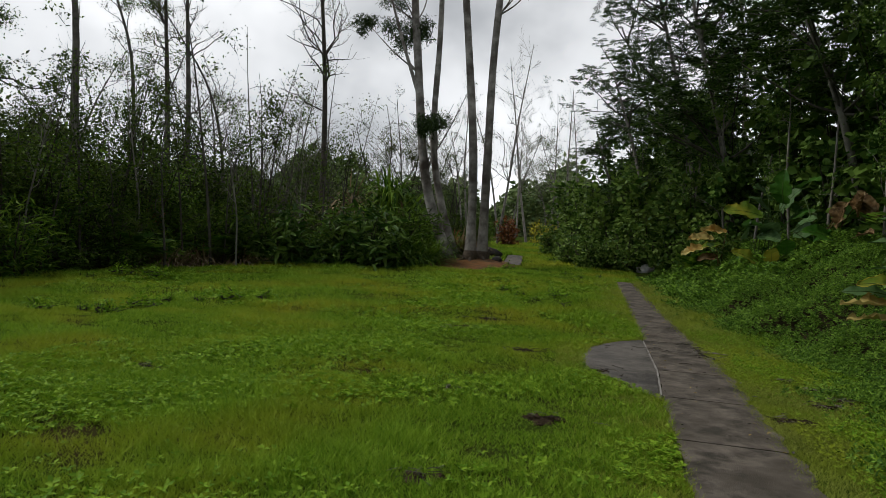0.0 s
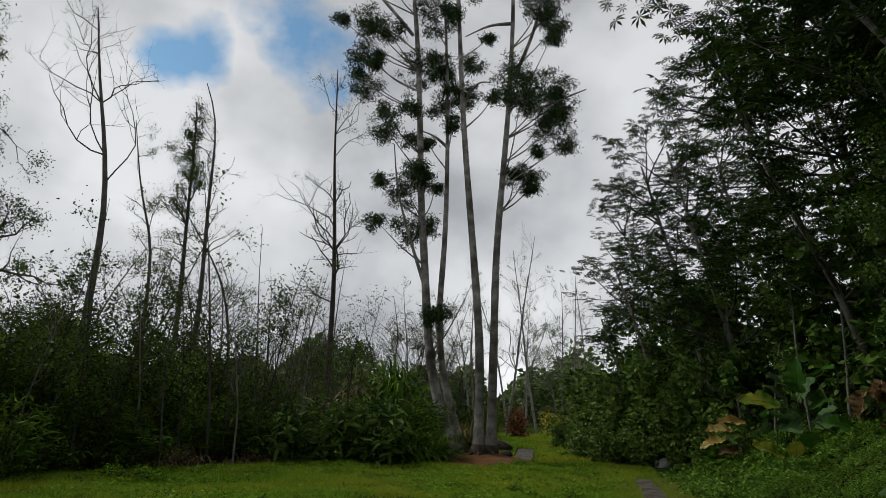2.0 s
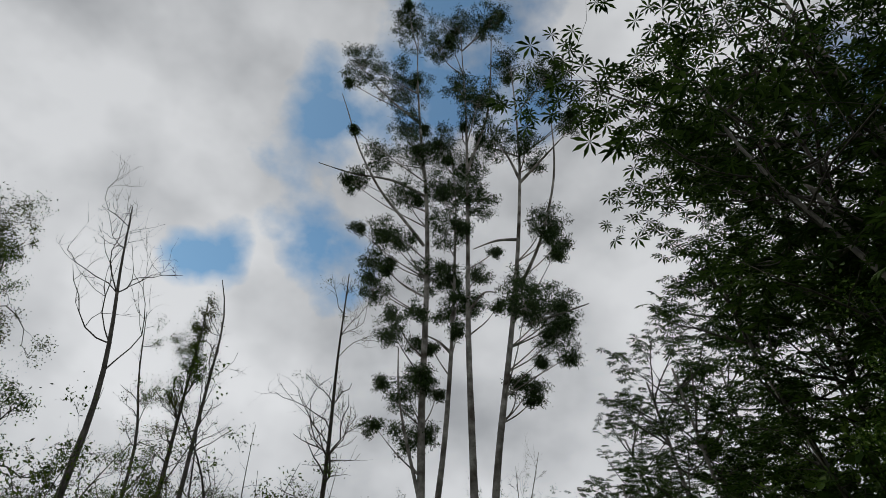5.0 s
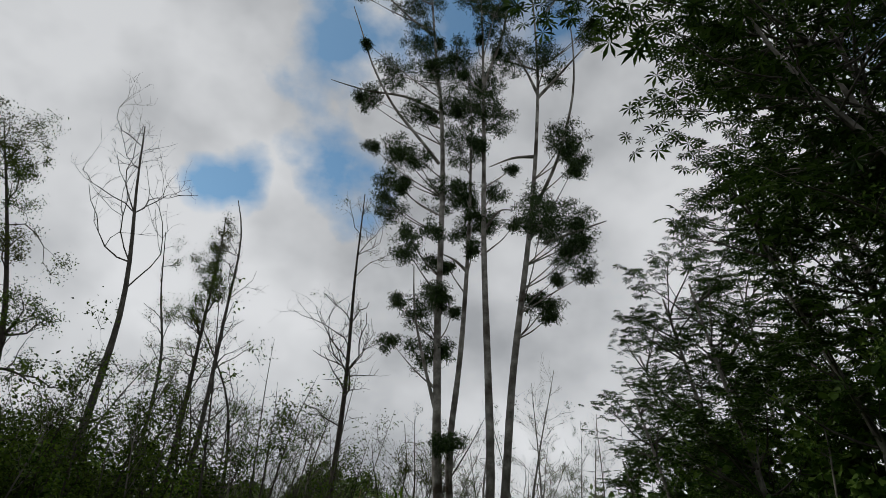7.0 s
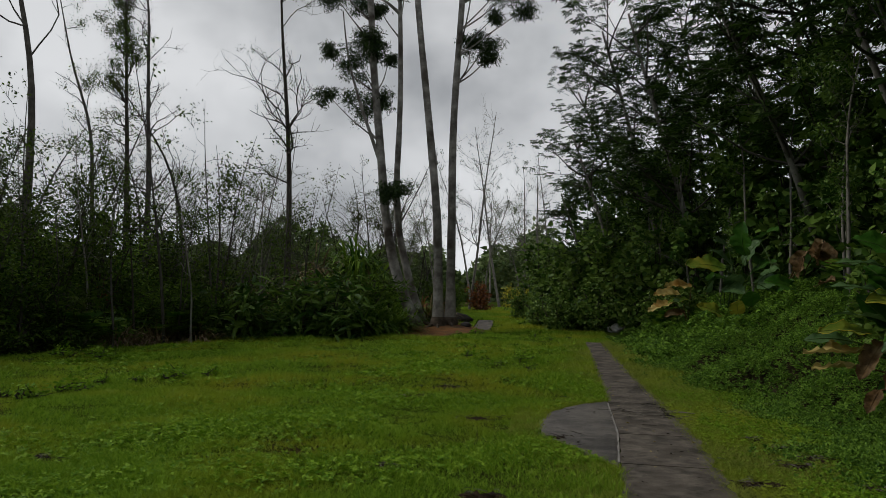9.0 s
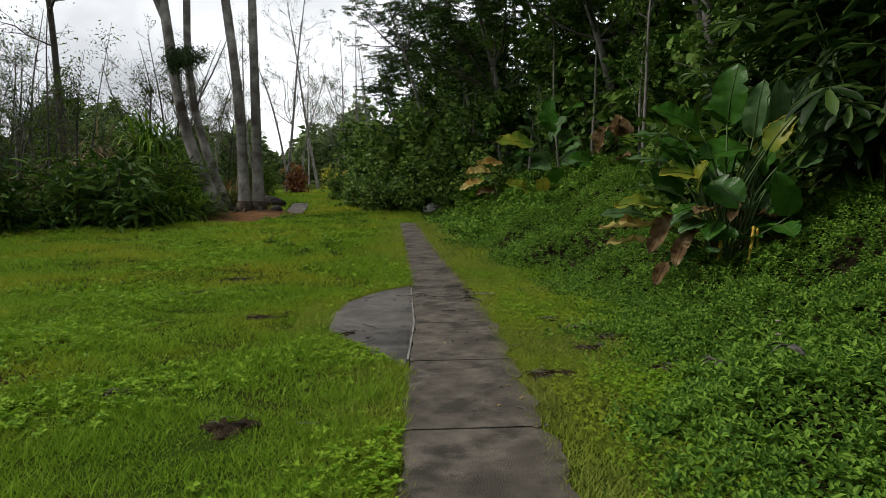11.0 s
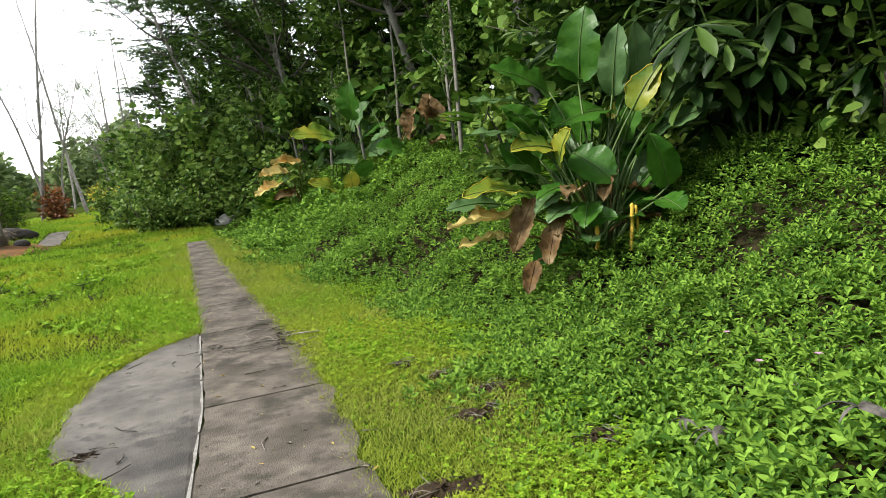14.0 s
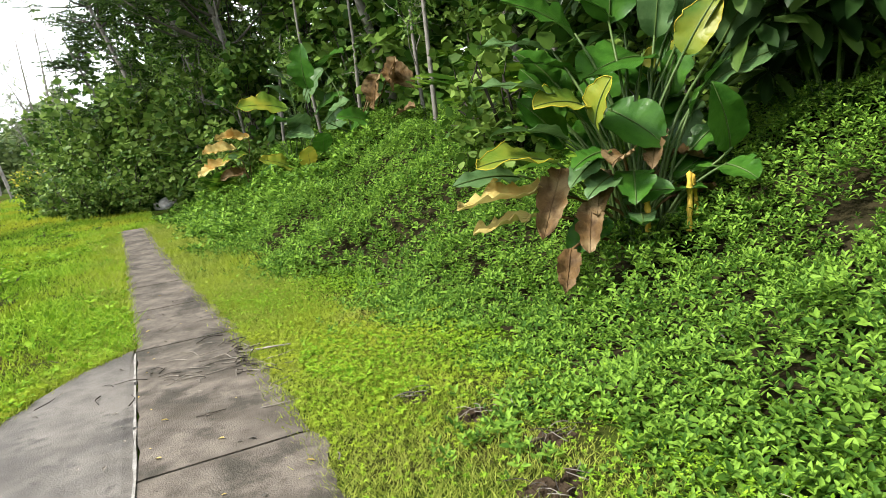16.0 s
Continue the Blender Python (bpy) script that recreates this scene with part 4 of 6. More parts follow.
cecropia(FOREST, (2.2, 22.0), [(0, 0, 0), (-0.6, 0.0, 4.0), (-1.6, 0.2, 7.5), (-2.4, 0.3, 10.0)], 22, 1050, 0.60)
cecropia(FOREST, (8.5, -3.2), [(0, 0, 0), (-0.8, 0.5, 5.0), (-1.8, 1.0, 10.0), (-2.4, 1.4, 14.0)], 22, 1302, 0.62)
cecropia(FOREST, (9.5, 6.0), [(0, 0, 0), (-0.2, 0.2, 6.0), (-0.6, 0.5, 12.0), (-1.0, 0.8, 18.0)], 25, 680, 0.65)
cecropia(FOREST, (8.0, 13.0), [(0, 0, 0), (0.2, 0.2, 6.0), (-0.4, 0.5, 11.0), (-1.0, 0.8, 16.0)], 25, 856, 0.65)
cecropia(FOREST, (6.0, 20.0), [(0, 0, 0), (-0.2, 0.2, 5.0), (-0.4, 0.5, 10.0), (-1.0, 0.8, 14.0)], 25, 785, 0.65)
cecropia(FOREST, (12.0, 0.5), [(0, 0, 0), (-0.4, 0.2, 6.0), (-0.9, 0.5, 12.0), (-1.4, 0.8, 17.0)], 25, 800, 0.7)
cecropia(FOREST, (1.0, 30.0), [(0, 0, 0), (-0.4, 0.0, 3.5), (-1.2, 0.0, 6.0), (-1.8, 0.0, 8.0)], 19, 1176, 0.60)

cecropia("tall leaning forest tree with very large fingered leaves", (6.9, -1.0), [(0, 0, 0), (-2.2, 0.8, 6.5), (-4.4, 1.6, 11.0), (-5.3, 2.0, 15.0)], 26, 640, 0.86, r0=0.09, rise=0.2)
cecropia("tall leaning forest tree with very large fingered leaves", (7.4, 3.4), [(0, 0, 0), (-2.0, 0.4, 7.0), (-3.6, 0.6, 13.0), (-4.3, 0.4, 17.5)], 24, 700, 0.84, r0=0.09, rise=0.2)
cecropia(FOREST, (8.6, -5.6), [(0, 0, 0), (-0.8, 0.3, 3.5), (-1.6, 0.6, 6.5), (-2.4, 1.0, 10.0)], 24, 1300, 0.7)
# three dense crowns added overhead to darken the near bank
cecropia(FOREST, (8.2, -3.4), [(0, 0, 0), (-0.6, 0.0, 3.0), (-1.4, 0.1, 5.5), (-2.2, 0.2, 7.5)], 30, 1900, 0.7, rise=0.25)
cecropia(FOREST, (8.6, -7.0), [(0, 0, 0), (-0.8, 0.2, 3.0), (-1.8, 0.4, 5.5), (-2.6, 0.6, 7.5)], 28, 1800, 0.7, rise=0.25)
cecropia(FOREST, (7.6, -0.2), [(0, 0, 0), (-0.4, 0.0, 3.5), (-1.2, 0.0, 6.0), (-1.8, 0.0, 8.0)], 28, 1700, 0.7, rise=0.25)
cecropia(FOREST, (3.6, 16.0), [(0, 0, 0), (-0.6, 0.0, 4.0), (-1.6, 0.2, 8.5), (-2.6, 0.3, 12.5)], 24, 1250, 0.55)
cecropia(FOREST, (3.4, 25.0), [(0, 0, 0), (-0.6, 0.0, 5.0), (-1.8, 0.2, 9.0), (-3.2, 0.3, 12.5)], 24, 868, 0.58)
cecropia(FOREST, (7.2, 0.2), [(0, 0, 0), (-0.6, 0.3, 5.0), (-1.6, 0.6, 12.0), (-2.6, 1.0, 18.0)], 22, 420, 0.70)
cecropia(FOREST, (7.6, 8.6), [(0, 0, 0), (-0.6, 0.3, 6.0), (-1.8, 0.3, 13.0), (-2.8, 0.2, 18.0)], 24, 650, 0.66)

# low crowns added above the view to keep sky light off the bank
cecropia("low-crowned forest tree added over the bank to shade it", (8.3, -2.2), [(0, 0, 0), (-0.9, 0.0, 2.6), (-2.0, -0.2, 4.6), (-3.0, -0.4, 5.8)], 22, 1100, 0.62, r0=0.08, rise=0.25)
cecropia("low-crowned forest tree added over the bank to shade it", (8.8, -5.0), [(0, 0, 0), (-0.9, 0.0, 2.6), (-2.2, 0.2, 4.6), (-3.4, 0.4, 5.8)], 22, 1100, 0.62, r0=0.08, rise=0.25)

cecropia("young forest tree with big fingered leaves over the bank", (6.4, -3.6), [(0, 0, 0), (-0.3, -0.2, 1.6), (-0.8, -0.5, 3.0), (-1.3, -0.8, 3.9)], 14, 400, 0.9, r0=0.05, rise=0.2)
cecropia("young forest tree with big fingered leaves over the bank", (6.3, -1.3), [(0, 0, 0), (-0.3, -0.1, 1.8), (-0.7, -0.3, 3.2), (-1.1, -0.5, 4.2)], 14, 400, 0.9, r0=0.05, rise=0.2)

# added roof of crowns, mostly out of view, that shades the bank below
for foot, top in (((7.4, -6.4), (-2.6, 0.4)), ((7.2, -8.6), (-2.6, 0.3)), ((7.2, -4.6), (-2.2, 0.1)), ((8.0, -10.6), (-2.8, 0.2)), ((6.9, -7.4), (-3.2, 0.3)), ((7.0, -2.9), (-1.6, -0.3))):
    cecropia("spreading forest tree added mostly out of view to roof and shade the bank", foot, [(0, 0, 0), (top[0] * 0.3, top[1], 2.6), (top[0] * 0.7, top[1], 5.0), (top[0], top[1], 6.6)], 22, 1250, 0.84, r0=0.08, rise=0.30)
walls = [bush("tall dense dark forest tree deep on the bank", r, h, n, z, template=FULL_OVAL, mat=VINE_LEAF, stems=9, name="dense_forest_tree", group="deep forest on the bank", low=0.05)
         for r, h, n, z in ((2.6, 15.0, 3600, 0.46), (2.4, 12.0, 3200, 0.44))]
wood(walls, [(10.2, 0.4), (10.0, 3.6), (9.6, 6.8), (11.4, -3.0)])
b = (8.4, 3.2)
bare_tree("pale leaning slender trunk standing in the forest", (b[0], b[1], float(ground_z(*b)) - 0.1), [(0, 0, 0), (-1.1, -0.75, 1.75), (-2.1, -1.36, 2.95), (-3.4, -2.2, 4.7), (-4.3, -2.8, 6.6)], 0.10, 8, 60, 1, PALE_BARK, VINE_LEAF, first=0.75, reach=0.25, group="forest saplings", name="forest_sapling")

vines = [bush("dense dark understorey shrub hung with large vine leaves", r, h, int(n * 0.62), s * 1.15, template=OVAL, mat=VINE_LEAF, stems=9, name="understorey_shrub", group="understorey on the bank", low=0.02)
         for r, h, n, s in ((1.5, 5.0, 2300, 0.26), (1.6, 6.5, 2500, 0.28), (1.3, 3.6, 1900, 0.24), (1.7, 7.5, 2700, 0.28))]
spots = [(6.4, -2.0), (6.3, 0.4), (7.0, 2.6), (6.9, 4.6), (6.7, 6.6), (6.0, 8.8), (5.2, 10.8), (4.0, 12.6), (4.0, 14.6), (3.9, 16.6), (3.7, 18.6), (3.4, 20.6), (3.2, 22.8), (2.6, 25.0), (1.9, 27.4), (1.2, 30.0), (0.6, 33.0), (0.0, 36.0),
         (7.6, -4.4), (8.0, -1.4), (7.8, 1.4), (7.4, 4.2), (6.8, 7.0), (6.4, 9.8), (6.2, 12.6), (6.0, 15.6), (5.6, 18.6), (5.0, 22.0), (4.2, 25.6), (3.0, 29.0), (7.0, -6.8), (8.8, -8.2), (6.8, -9.6), (9.8, -5.6)]
spots += [(9.4, -2.8), (10.2, -7.4), (9.2, 0.6), (9.0, 3.6), (8.6, 6.6), (8.4, -6.2), (11.0, -10.0), (6.5, -3.3), (6.4, -4.7), (6.6, -6.0), (12.0, -2.4), (12.6, 1.6), (13.0, -5.4), (12.2, 5.0)]
wood(vines, [at for at in spots if at[1] > 3])
near_vines = [bush("dense dark understorey shrub hung with large vine leaves", r, h, n, z, template=FULL_OVAL, mat=VINE_LEAF, stems=9, name="understorey_shrub", group="understorey on the bank", low=0.02)
              for r, h, n, z in ((1.5, 5.0, 1500, 0.29), (1.6, 6.5, 1600, 0.31), (1.3, 3.6, 1300, 0.25))]
wood(near_vines, [at for at in spots if at[1] <= 3])
light_vines = [bush("light green shrub hung with vine leaves at the forest edge", r, h, n, z, template=OVAL, mat=EDGE_LEAF, stems=8, name="understorey_shrub", group="understorey on the bank", low=0.02)
               for r, h, n, z in ((1.4, 4.2, 1500, 0.24), (1.2, 3.2, 1300, 0.22))]
wood(light_vines, [(0.2, 21.5), (-0.6, 24.5), (-1.3, 28.0), (-1.8, 31.5), (-2.2, 35.0), (1.8, 18.8), (1.0, 20.2), (2.6, 16.6), (3.0, 14.4)])
edge_bushes = [bush("leafy shrub at the foot of the forest", r, h, n, s, template=OVAL, mat=EDGE_LEAF, stems=7, group="forest edge shrubs", low=0.02)
               for r, h, n, s in ((1.0, 1.4, 1200, 0.135), (1.1, 1.9, 1400, 0.14), (0.8, 1.0, 1000, 0.12))]
saplings = [bare_tree("slim pale forest sapling with small leaves", (0, 0, 0), upright(h, 0.06), 0.05, 12, t, 1, PALE_BARK, VINE_LEAF, first=0.25, reach=0.25, group="forest saplings", name="forest_sapling")
            for h, t in ((7.0, 70), (8.5, 90), (6.0, 60))]
wood(saplings, [(5.2, 3.6), (5.8, 5.2), (5.0, 9.6), (4.4, 11.4), (3.2, 14.2), (3.0, 16.4), (2.4, 18.6), (3.8, 12.6), (5.4, 7.8), (1.6, 21.6), (0.9, 25.0), (6.2, 1.4)])
wood(edge_bushes, [(3.0, 13.0), (3.4, 10.9), (1.4, 20.0), (-0.2, 24.0), (0.6, 21.8), (3.3, 15.4), (3.0, 14.0), (2.5, 17.0), (3.2, 18.0), (1.9, 21.0), (2.6, 19.4), (1.0, 23.4), (0.2, 26.0), (-0.6, 28.6), (-1.2, 32.0), (-1.8, 36.0), (-2.2, 40.0), (3.0, 12.2), (5.2, -1.6), (5.6, -4.2), (5.0, 1.0),
                   (0.2, 17.9), (-0.5, 17.6), (-0.9, 18.4), (-1.5, 20.4), (-1.9, 22.8), (-2.3, 25.4), (-2.7, 28.2), (-3.0, 31.0), (-3.4, 34.2), (0.6, 17.8), (-0.4, 19.4)])


# ---------------------------------------------------------------- large-leaved plants
def paddle_leaf(plant, foot, base, tip, width, kind):
    """One broad leaf with a raised midrib and wavy edge on a curved stalk."""
    foot, base, tip = np.array(foot), np.array(base) , np.array(tip)
    n, w = 17, 7
    along = tip - base
    ln = np.linalg.norm(along)
    x = along / ln
    side = unit(np.cross(x, (-0.30, -0.50, 0.75) if width > 0.27 else (-0.1, -0.25, 0.95)) + rng.normal(0, 0.15, 3))
    side = unit(side - x * (side @ x))
    up = np.cross(side, x)
    if up @ np.array((-0.3, -0.5, 0.7)) < 0:
        up, side = -up, -side
    t = np.linspace(0, 1, n)
    prof = np.sin(np.pi * np.clip(t, 0, 1) ** 0.8) ** 0.55
    prof[0], prof[-1] = 0.05, 0.03
    s = np.linspace(-1, 1, w)
    bow = (-0.16 if kind in ("green", "pale", "yellow") else -0.06) * ln * (t - 0.35) ** 2 * 2.0
    curl = 0.22 if kind in ("green", "pale", "yellow") else 0.55
    ph = rng.uniform(0, 6)
    ragged = 1 + rng.normal(0, 0.03 if kind in ("green", "pale", "yellow") else 0.09, (n, 2)) - 0.35 * (rng.uniform(0, 1, (n, 2)) < 0.05)
    v = np.zeros((n, w, 3))
    for j in range(w):
        wave = (0.03 * ln * np.sin(t * 12 + ph + (j > 3) * 2) + 0.02 * ln * np.sin(t * 27 + ph * 2 + (j > 3))) * abs(s[j]) ** 1.5 + (0.03 * rng.normal(size=n) * ln * abs(s[j]) if kind in ("dry", "brown") else 0)
        v[:, j] = base + x * (t * ln)[:, None] + side * (s[j] * width / 2 * prof * ragged[:, int(s[j] > 0)])[:, None] + up * (bow + curl * width * 0.5 * abs(s[j]) ** 1.5 * prof + wave)[:, None]
    i = (np.arange(n - 1)[:, None] * w + np.arange(w - 1)[None]).ravel()
    leaf = part("leaf", (v.reshape(-1, 3), [np.stack([i, i + 1, i + w + 1, i + w], 1)]), PADDLE[kind], plant, {"green": "", "pale": "pale glossy leaf", "yellow": "yellowing leaf", "dry": "dried yellow leaf", "brown": "withered brown leaf"}[kind])
    rib = np.stack([v[:, 3, c] for c in range(3)], 1) + up * 0.004
    part("midrib", tube(rib, np.linspace(0.009, 0.003, n), 5), STALK if kind in ("green", "pale", "yellow") else PADDLE[kind], leaf)
    if kind == "yellow":
        edge = np.concatenate([v[4:, 0], v[::-1, 6][:9]]) + up * 0.003
        part("leaf_edge", tube(edge, 0.0035, 4), EDGE_YELLOW, leaf, "yellow leaf edge")
    mid = (foot * 0.55 + base * 0.45) + (0, 0, 0.25 * max(0.1, base[2] - foot[2]))
    if kind == "brown":
        mid = (foot + base) / 2 + (0, 0, 0.15)
    part("stalk", tube(smooth_line([foot, mid, base - x * 0.03, base + x * 0.02], 9), np.linspace(0.017, 0.010, 9), 6), STALK if kind in ("green", "pale", "yellow") else PADDLE["brown"], plant)


def big_plant():
    plant = tagged(new("bird_of_paradise_plant"), "large paddle-leaved plant with yellowing and withered brown leaves", "plant")

    def leaf(base, tip, width, kind):
        f = (3.72 + rng.normal(0, 0.10), -2.62 + rng.normal(0, 0.10), 0.40)
        paddle_leaf(plant, f, base, tip, width * (1.20 if kind in ("green", "yellow") else 1.12 if kind == "pale" else 1.05), kind)

    for k in range(16):
        a, rise = rng.uniform(0.2, 2.9), rng.uniform(0.55, 1.35)
        b = np.array((3.75, -2.55, 0.5)) + np.array((math.cos(a) * 0.45, math.sin(a) * 0.45 + 0.1, rise))
        leaf(b, b + np.array((math.cos(a) * 0.35, math.sin(a) * 0.25, rng.uniform(0.15, 0.6))), rng.uniform(0.2, 0.32), "green")
    for k in range(13):
        a, rise = rng.uniform(-1.3, 0.9), rng.uniform(0.45, 1.45)
        b = np.array((3.85, -2.55, 0.55)) + np.array((math.cos(a) * 0.40, math.sin(a) * 0.35, rise))
        leaf(b, b + np.array((math.cos(a) * 0.30, math.sin(a) * 0.25, rng.uniform(0.10, 0.55))), rng.uniform(0.18, 0.26), ("green", "green", "yellow", "pale")[k % 4])
    for k in range(15):
        a, rise = rng.uniform(-3.0, -0.1), rng.uniform(0.15, 0.75)
        b = np.array((3.72, -2.58, 0.55)) + np.array((math.cos(a) * 0.34, math.sin(a) * 0.28, rise))
        leaf(b, b + np.array((math.cos(a) * 0.42, math.sin(a) * 0.30, rng.uniform(-0.18, 0.25))), rng.uniform(0.16, 0.26), ("green", "green", "pale", "brown", "green")[k % 5])
    leaf((3.61, -2.22, 2.21), (3.00, -2.19, 2.56), 0.46, "green")
    leaf((3.93, -2.24, 2.28), (3.92, -2.42, 3.02), 0.41, "green")
    leaf((3.41, -2.15, 2.12), (2.75, -2.13, 2.25), 0.20, "pale")
    leaf((4.10, -2.55, 2.09), (4.08, -2.73, 2.76), 0.27, "pale")
    leaf((4.28, -2.63, 2.05), (4.29, -2.83, 2.76), 0.30, "pale")
    leaf((4.16, -2.37, 2.01), (3.50, -2.37, 1.92), 0.56, "green")
    leaf((3.67, -2.18, 1.88), (3.10, -2.18, 2.10), 0.22, "green")
    leaf((3.31, -2.26, 1.78), (2.62, -2.22, 1.94), 0.20, "pale")
    leaf((3.51, -2.35, 1.66), (3.02, -2.41, 1.73), 0.33, "yellow")
    leaf((3.41, -2.55, 1.47), (3.37, -2.77, 1.81), 0.31, "yellow")
    leaf((3.10, -2.44, 1.26), (2.44, -2.43, 1.37), 0.36, "yellow")
    leaf((3.28, -2.39, 1.42), (2.62, -2.37, 1.59), 0.24, "pale")
    leaf((2.89, -2.26, 1.18), (2.31, -2.28, 1.23), 0.18, "pale")
    leaf((3.00, -2.43, 1.04), (2.25, -2.39, 1.06), 0.22, "dry")
    leaf((2.94, -2.43, 0.87), (2.32, -2.44, 0.85), 0.14, "dry")
    leaf((3.13, -2.47, 1.20), (2.77, -2.64, 0.73), 0.22, "brown")
    leaf((3.41, -2.59, 1.15), (3.16, -2.79, 0.85), 0.21, "brown")
    leaf((3.23, -2.65, 0.91), (3.00, -2.86, 0.60), 0.20, "brown")
    leaf((2.97, -2.69, 0.62), (2.74, -2.89, 0.37), 0.16, "brown")
    leaf((3.95, -2.67, 1.44), (3.65, -2.86, 1.12), 0.19, "brown")
    leaf((4.50, -2.84, 1.98), (4.76, -3.15, 2.62), 0.26, "pale")
    leaf((4.24, -2.88, 1.67), (4.70, -3.31, 1.94), 0.30, "pale")
    leaf((4.28, -3.06, 1.16), (4.04, -3.18, 1.65), 0.27, "green")
    leaf((4.12, -3.12, 1.08), (4.11, -3.40, 0.99), 0.26, "green")
    leaf((3.45, -2.74, 0.93), (3.62, -3.08, 0.99), 0.24, "green")
    leaf((3.61, -2.51, 1.60), (3.80, -2.90, 1.29), 0.35, "green")
    leaf((4.20, -2.54, 1.65), (4.28, -2.79, 2.12), 0.23, "green")
    leaf((4.21, -2.14, 2.27), (3.71, -2.16, 2.59), 0.30, "green")
    leaf((4.67, -2.41, 2.50), (4.91, -2.72, 3.03), 0.30, "pale")
    for a, b, r in (((3.86, -3.02, 1.04), (3.79, -3.04, 0.62), 0.021), ((3.92, -3.0, 1.02), (3.90, -3.02, 0.66), 0.015), ((3.52, -2.92, 0.89), (3.50, -2.93, 0.66), 0.022)):
        part("yellow_stalk", tube(smooth_line([b, (np.array(a) + b) / 2 + (0.01, 0, 0), a], 9), r * (1 + 0.25 * np.sin(np.arange(9) * 2.4)), 7), YELLOW_STALK, plant, "bright yellow withered stalk")


def far_plants():
    def plant_at(label, foot, leaves):
        plant = tagged(new("paddle_leaf_plant"), label, "plant", group="paddle-leaved plants on the bank")
        z = float(ground_z(*foot))
        for base, tip, width, kind in leaves:
            paddle_leaf(plant, (foot[0] + rng.normal(0, 0.1), foot[1] + rng.normal(0, 0.1), z), base, tip, width * 1.2, kind)

    plant_at("low plant with dried orange-yellow leaves on the bank", (3.1, 9.7),
             (((2.84, 9.63, 2.16), (2.02, 9.43, 2.13), 0.38, "dry"), ((3.12, 9.29, 2.38), (2.31, 9.09, 2.42), 0.31, "dry"), ((2.66, 9.80, 1.90), (1.86, 9.57, 1.66), 0.32, "dry"),
              ((2.98, 9.27, 1.74), (2.56, 8.93, 2.01), 0.38, "pale"), ((3.10, 9.4, 2.0), (2.4, 9.1, 1.95), 0.30, "yellow"), ((2.9, 9.4, 1.6), (2.3, 9.2, 1.5), 0.28, "brown")))
    plant_at("upright plant with broad pale leaves on the bank", (3.9, 8.4),
             (((3.54, 8.59, 2.25), (3.46, 8.12, 2.67), 0.46, "pale"), ((4.24, 7.21, 1.76), (4.13, 6.77, 2.20), 0.37, "green"), ((3.79, 7.88, 1.47), (3.01, 7.71, 1.86), 0.44, "yellow"),
              ((3.88, 8.26, 2.87), (2.80, 8.19, 3.08), 0.60, "yellow"), ((4.24, 7.76, 3.17), (4.06, 7.40, 4.06), 0.59, "green"), ((3.77, 8.24, 2.33), (4.13, 7.53, 2.21), 0.42, "pale"),
              ((3.99, 8.28, 3.42), (3.56, 7.95, 3.69), 0.54, "pale"), ((3.99, 7.54, 1.48), (3.84, 7.11, 1.95), 0.35, "yellow"), ((3.16, 8.91, 1.48), (3.62, 8.19, 1.65), 0.40, "green")))
    plant_at("tall pale-leaved plant under the forest edge", (4.3, 8.9),
             (((4.2, 8.7, 2.9), (3.6, 8.5, 3.5), 0.5, "pale"), ((4.4, 8.6, 3.0), (4.7, 8.1, 3.7), 0.5, "pale"), ((4.0, 8.5, 2.6), (3.3, 8.2, 2.6), 0.45, "green"),
              ((4.5, 8.3, 2.7), (5.0, 7.7, 3.1), 0.5, "green"), ((4.2, 8.3, 2.3), (3.8, 7.7, 2.7), 0.45, "pale"), ((4.6, 8.0, 2.4), (5.1, 7.4, 2.5), 0.45, "pale")))
    plant_at("broad-leaved plant with hanging brown leaves on the bank", (4.8, 6.6),
             (((4.37, 7.23, 2.41), (4.68, 6.61, 2.81), 0.52, "pale"), ((4.62, 6.56, 1.91), (4.81, 6.00, 2.46), 0.55, "green"), ((4.38, 6.88, 1.58), (4.65, 6.25, 1.88), 0.45, "pale"),
              ((5.06, 5.59, 3.10), (4.98, 5.90, 2.45), 0.42, "brown"), ((5.30, 5.12, 3.33), (5.29, 5.50, 2.74), 0.42, "brown"), ((5.32, 5.29, 2.30), (5.36, 4.74, 2.34), 0.26, "brown"),
              ((5.00, 5.92, 2.18), (4.21, 5.74, 2.45), 0.48, "green"), ((4.53, 7.44, 3.62), (4.81, 6.80, 3.86), 0.52, "green"), ((5.2, 5.6, 3.2), (5.6, 5.1, 2.75), 0.4, "brown")))


big_plant()
far_plants()


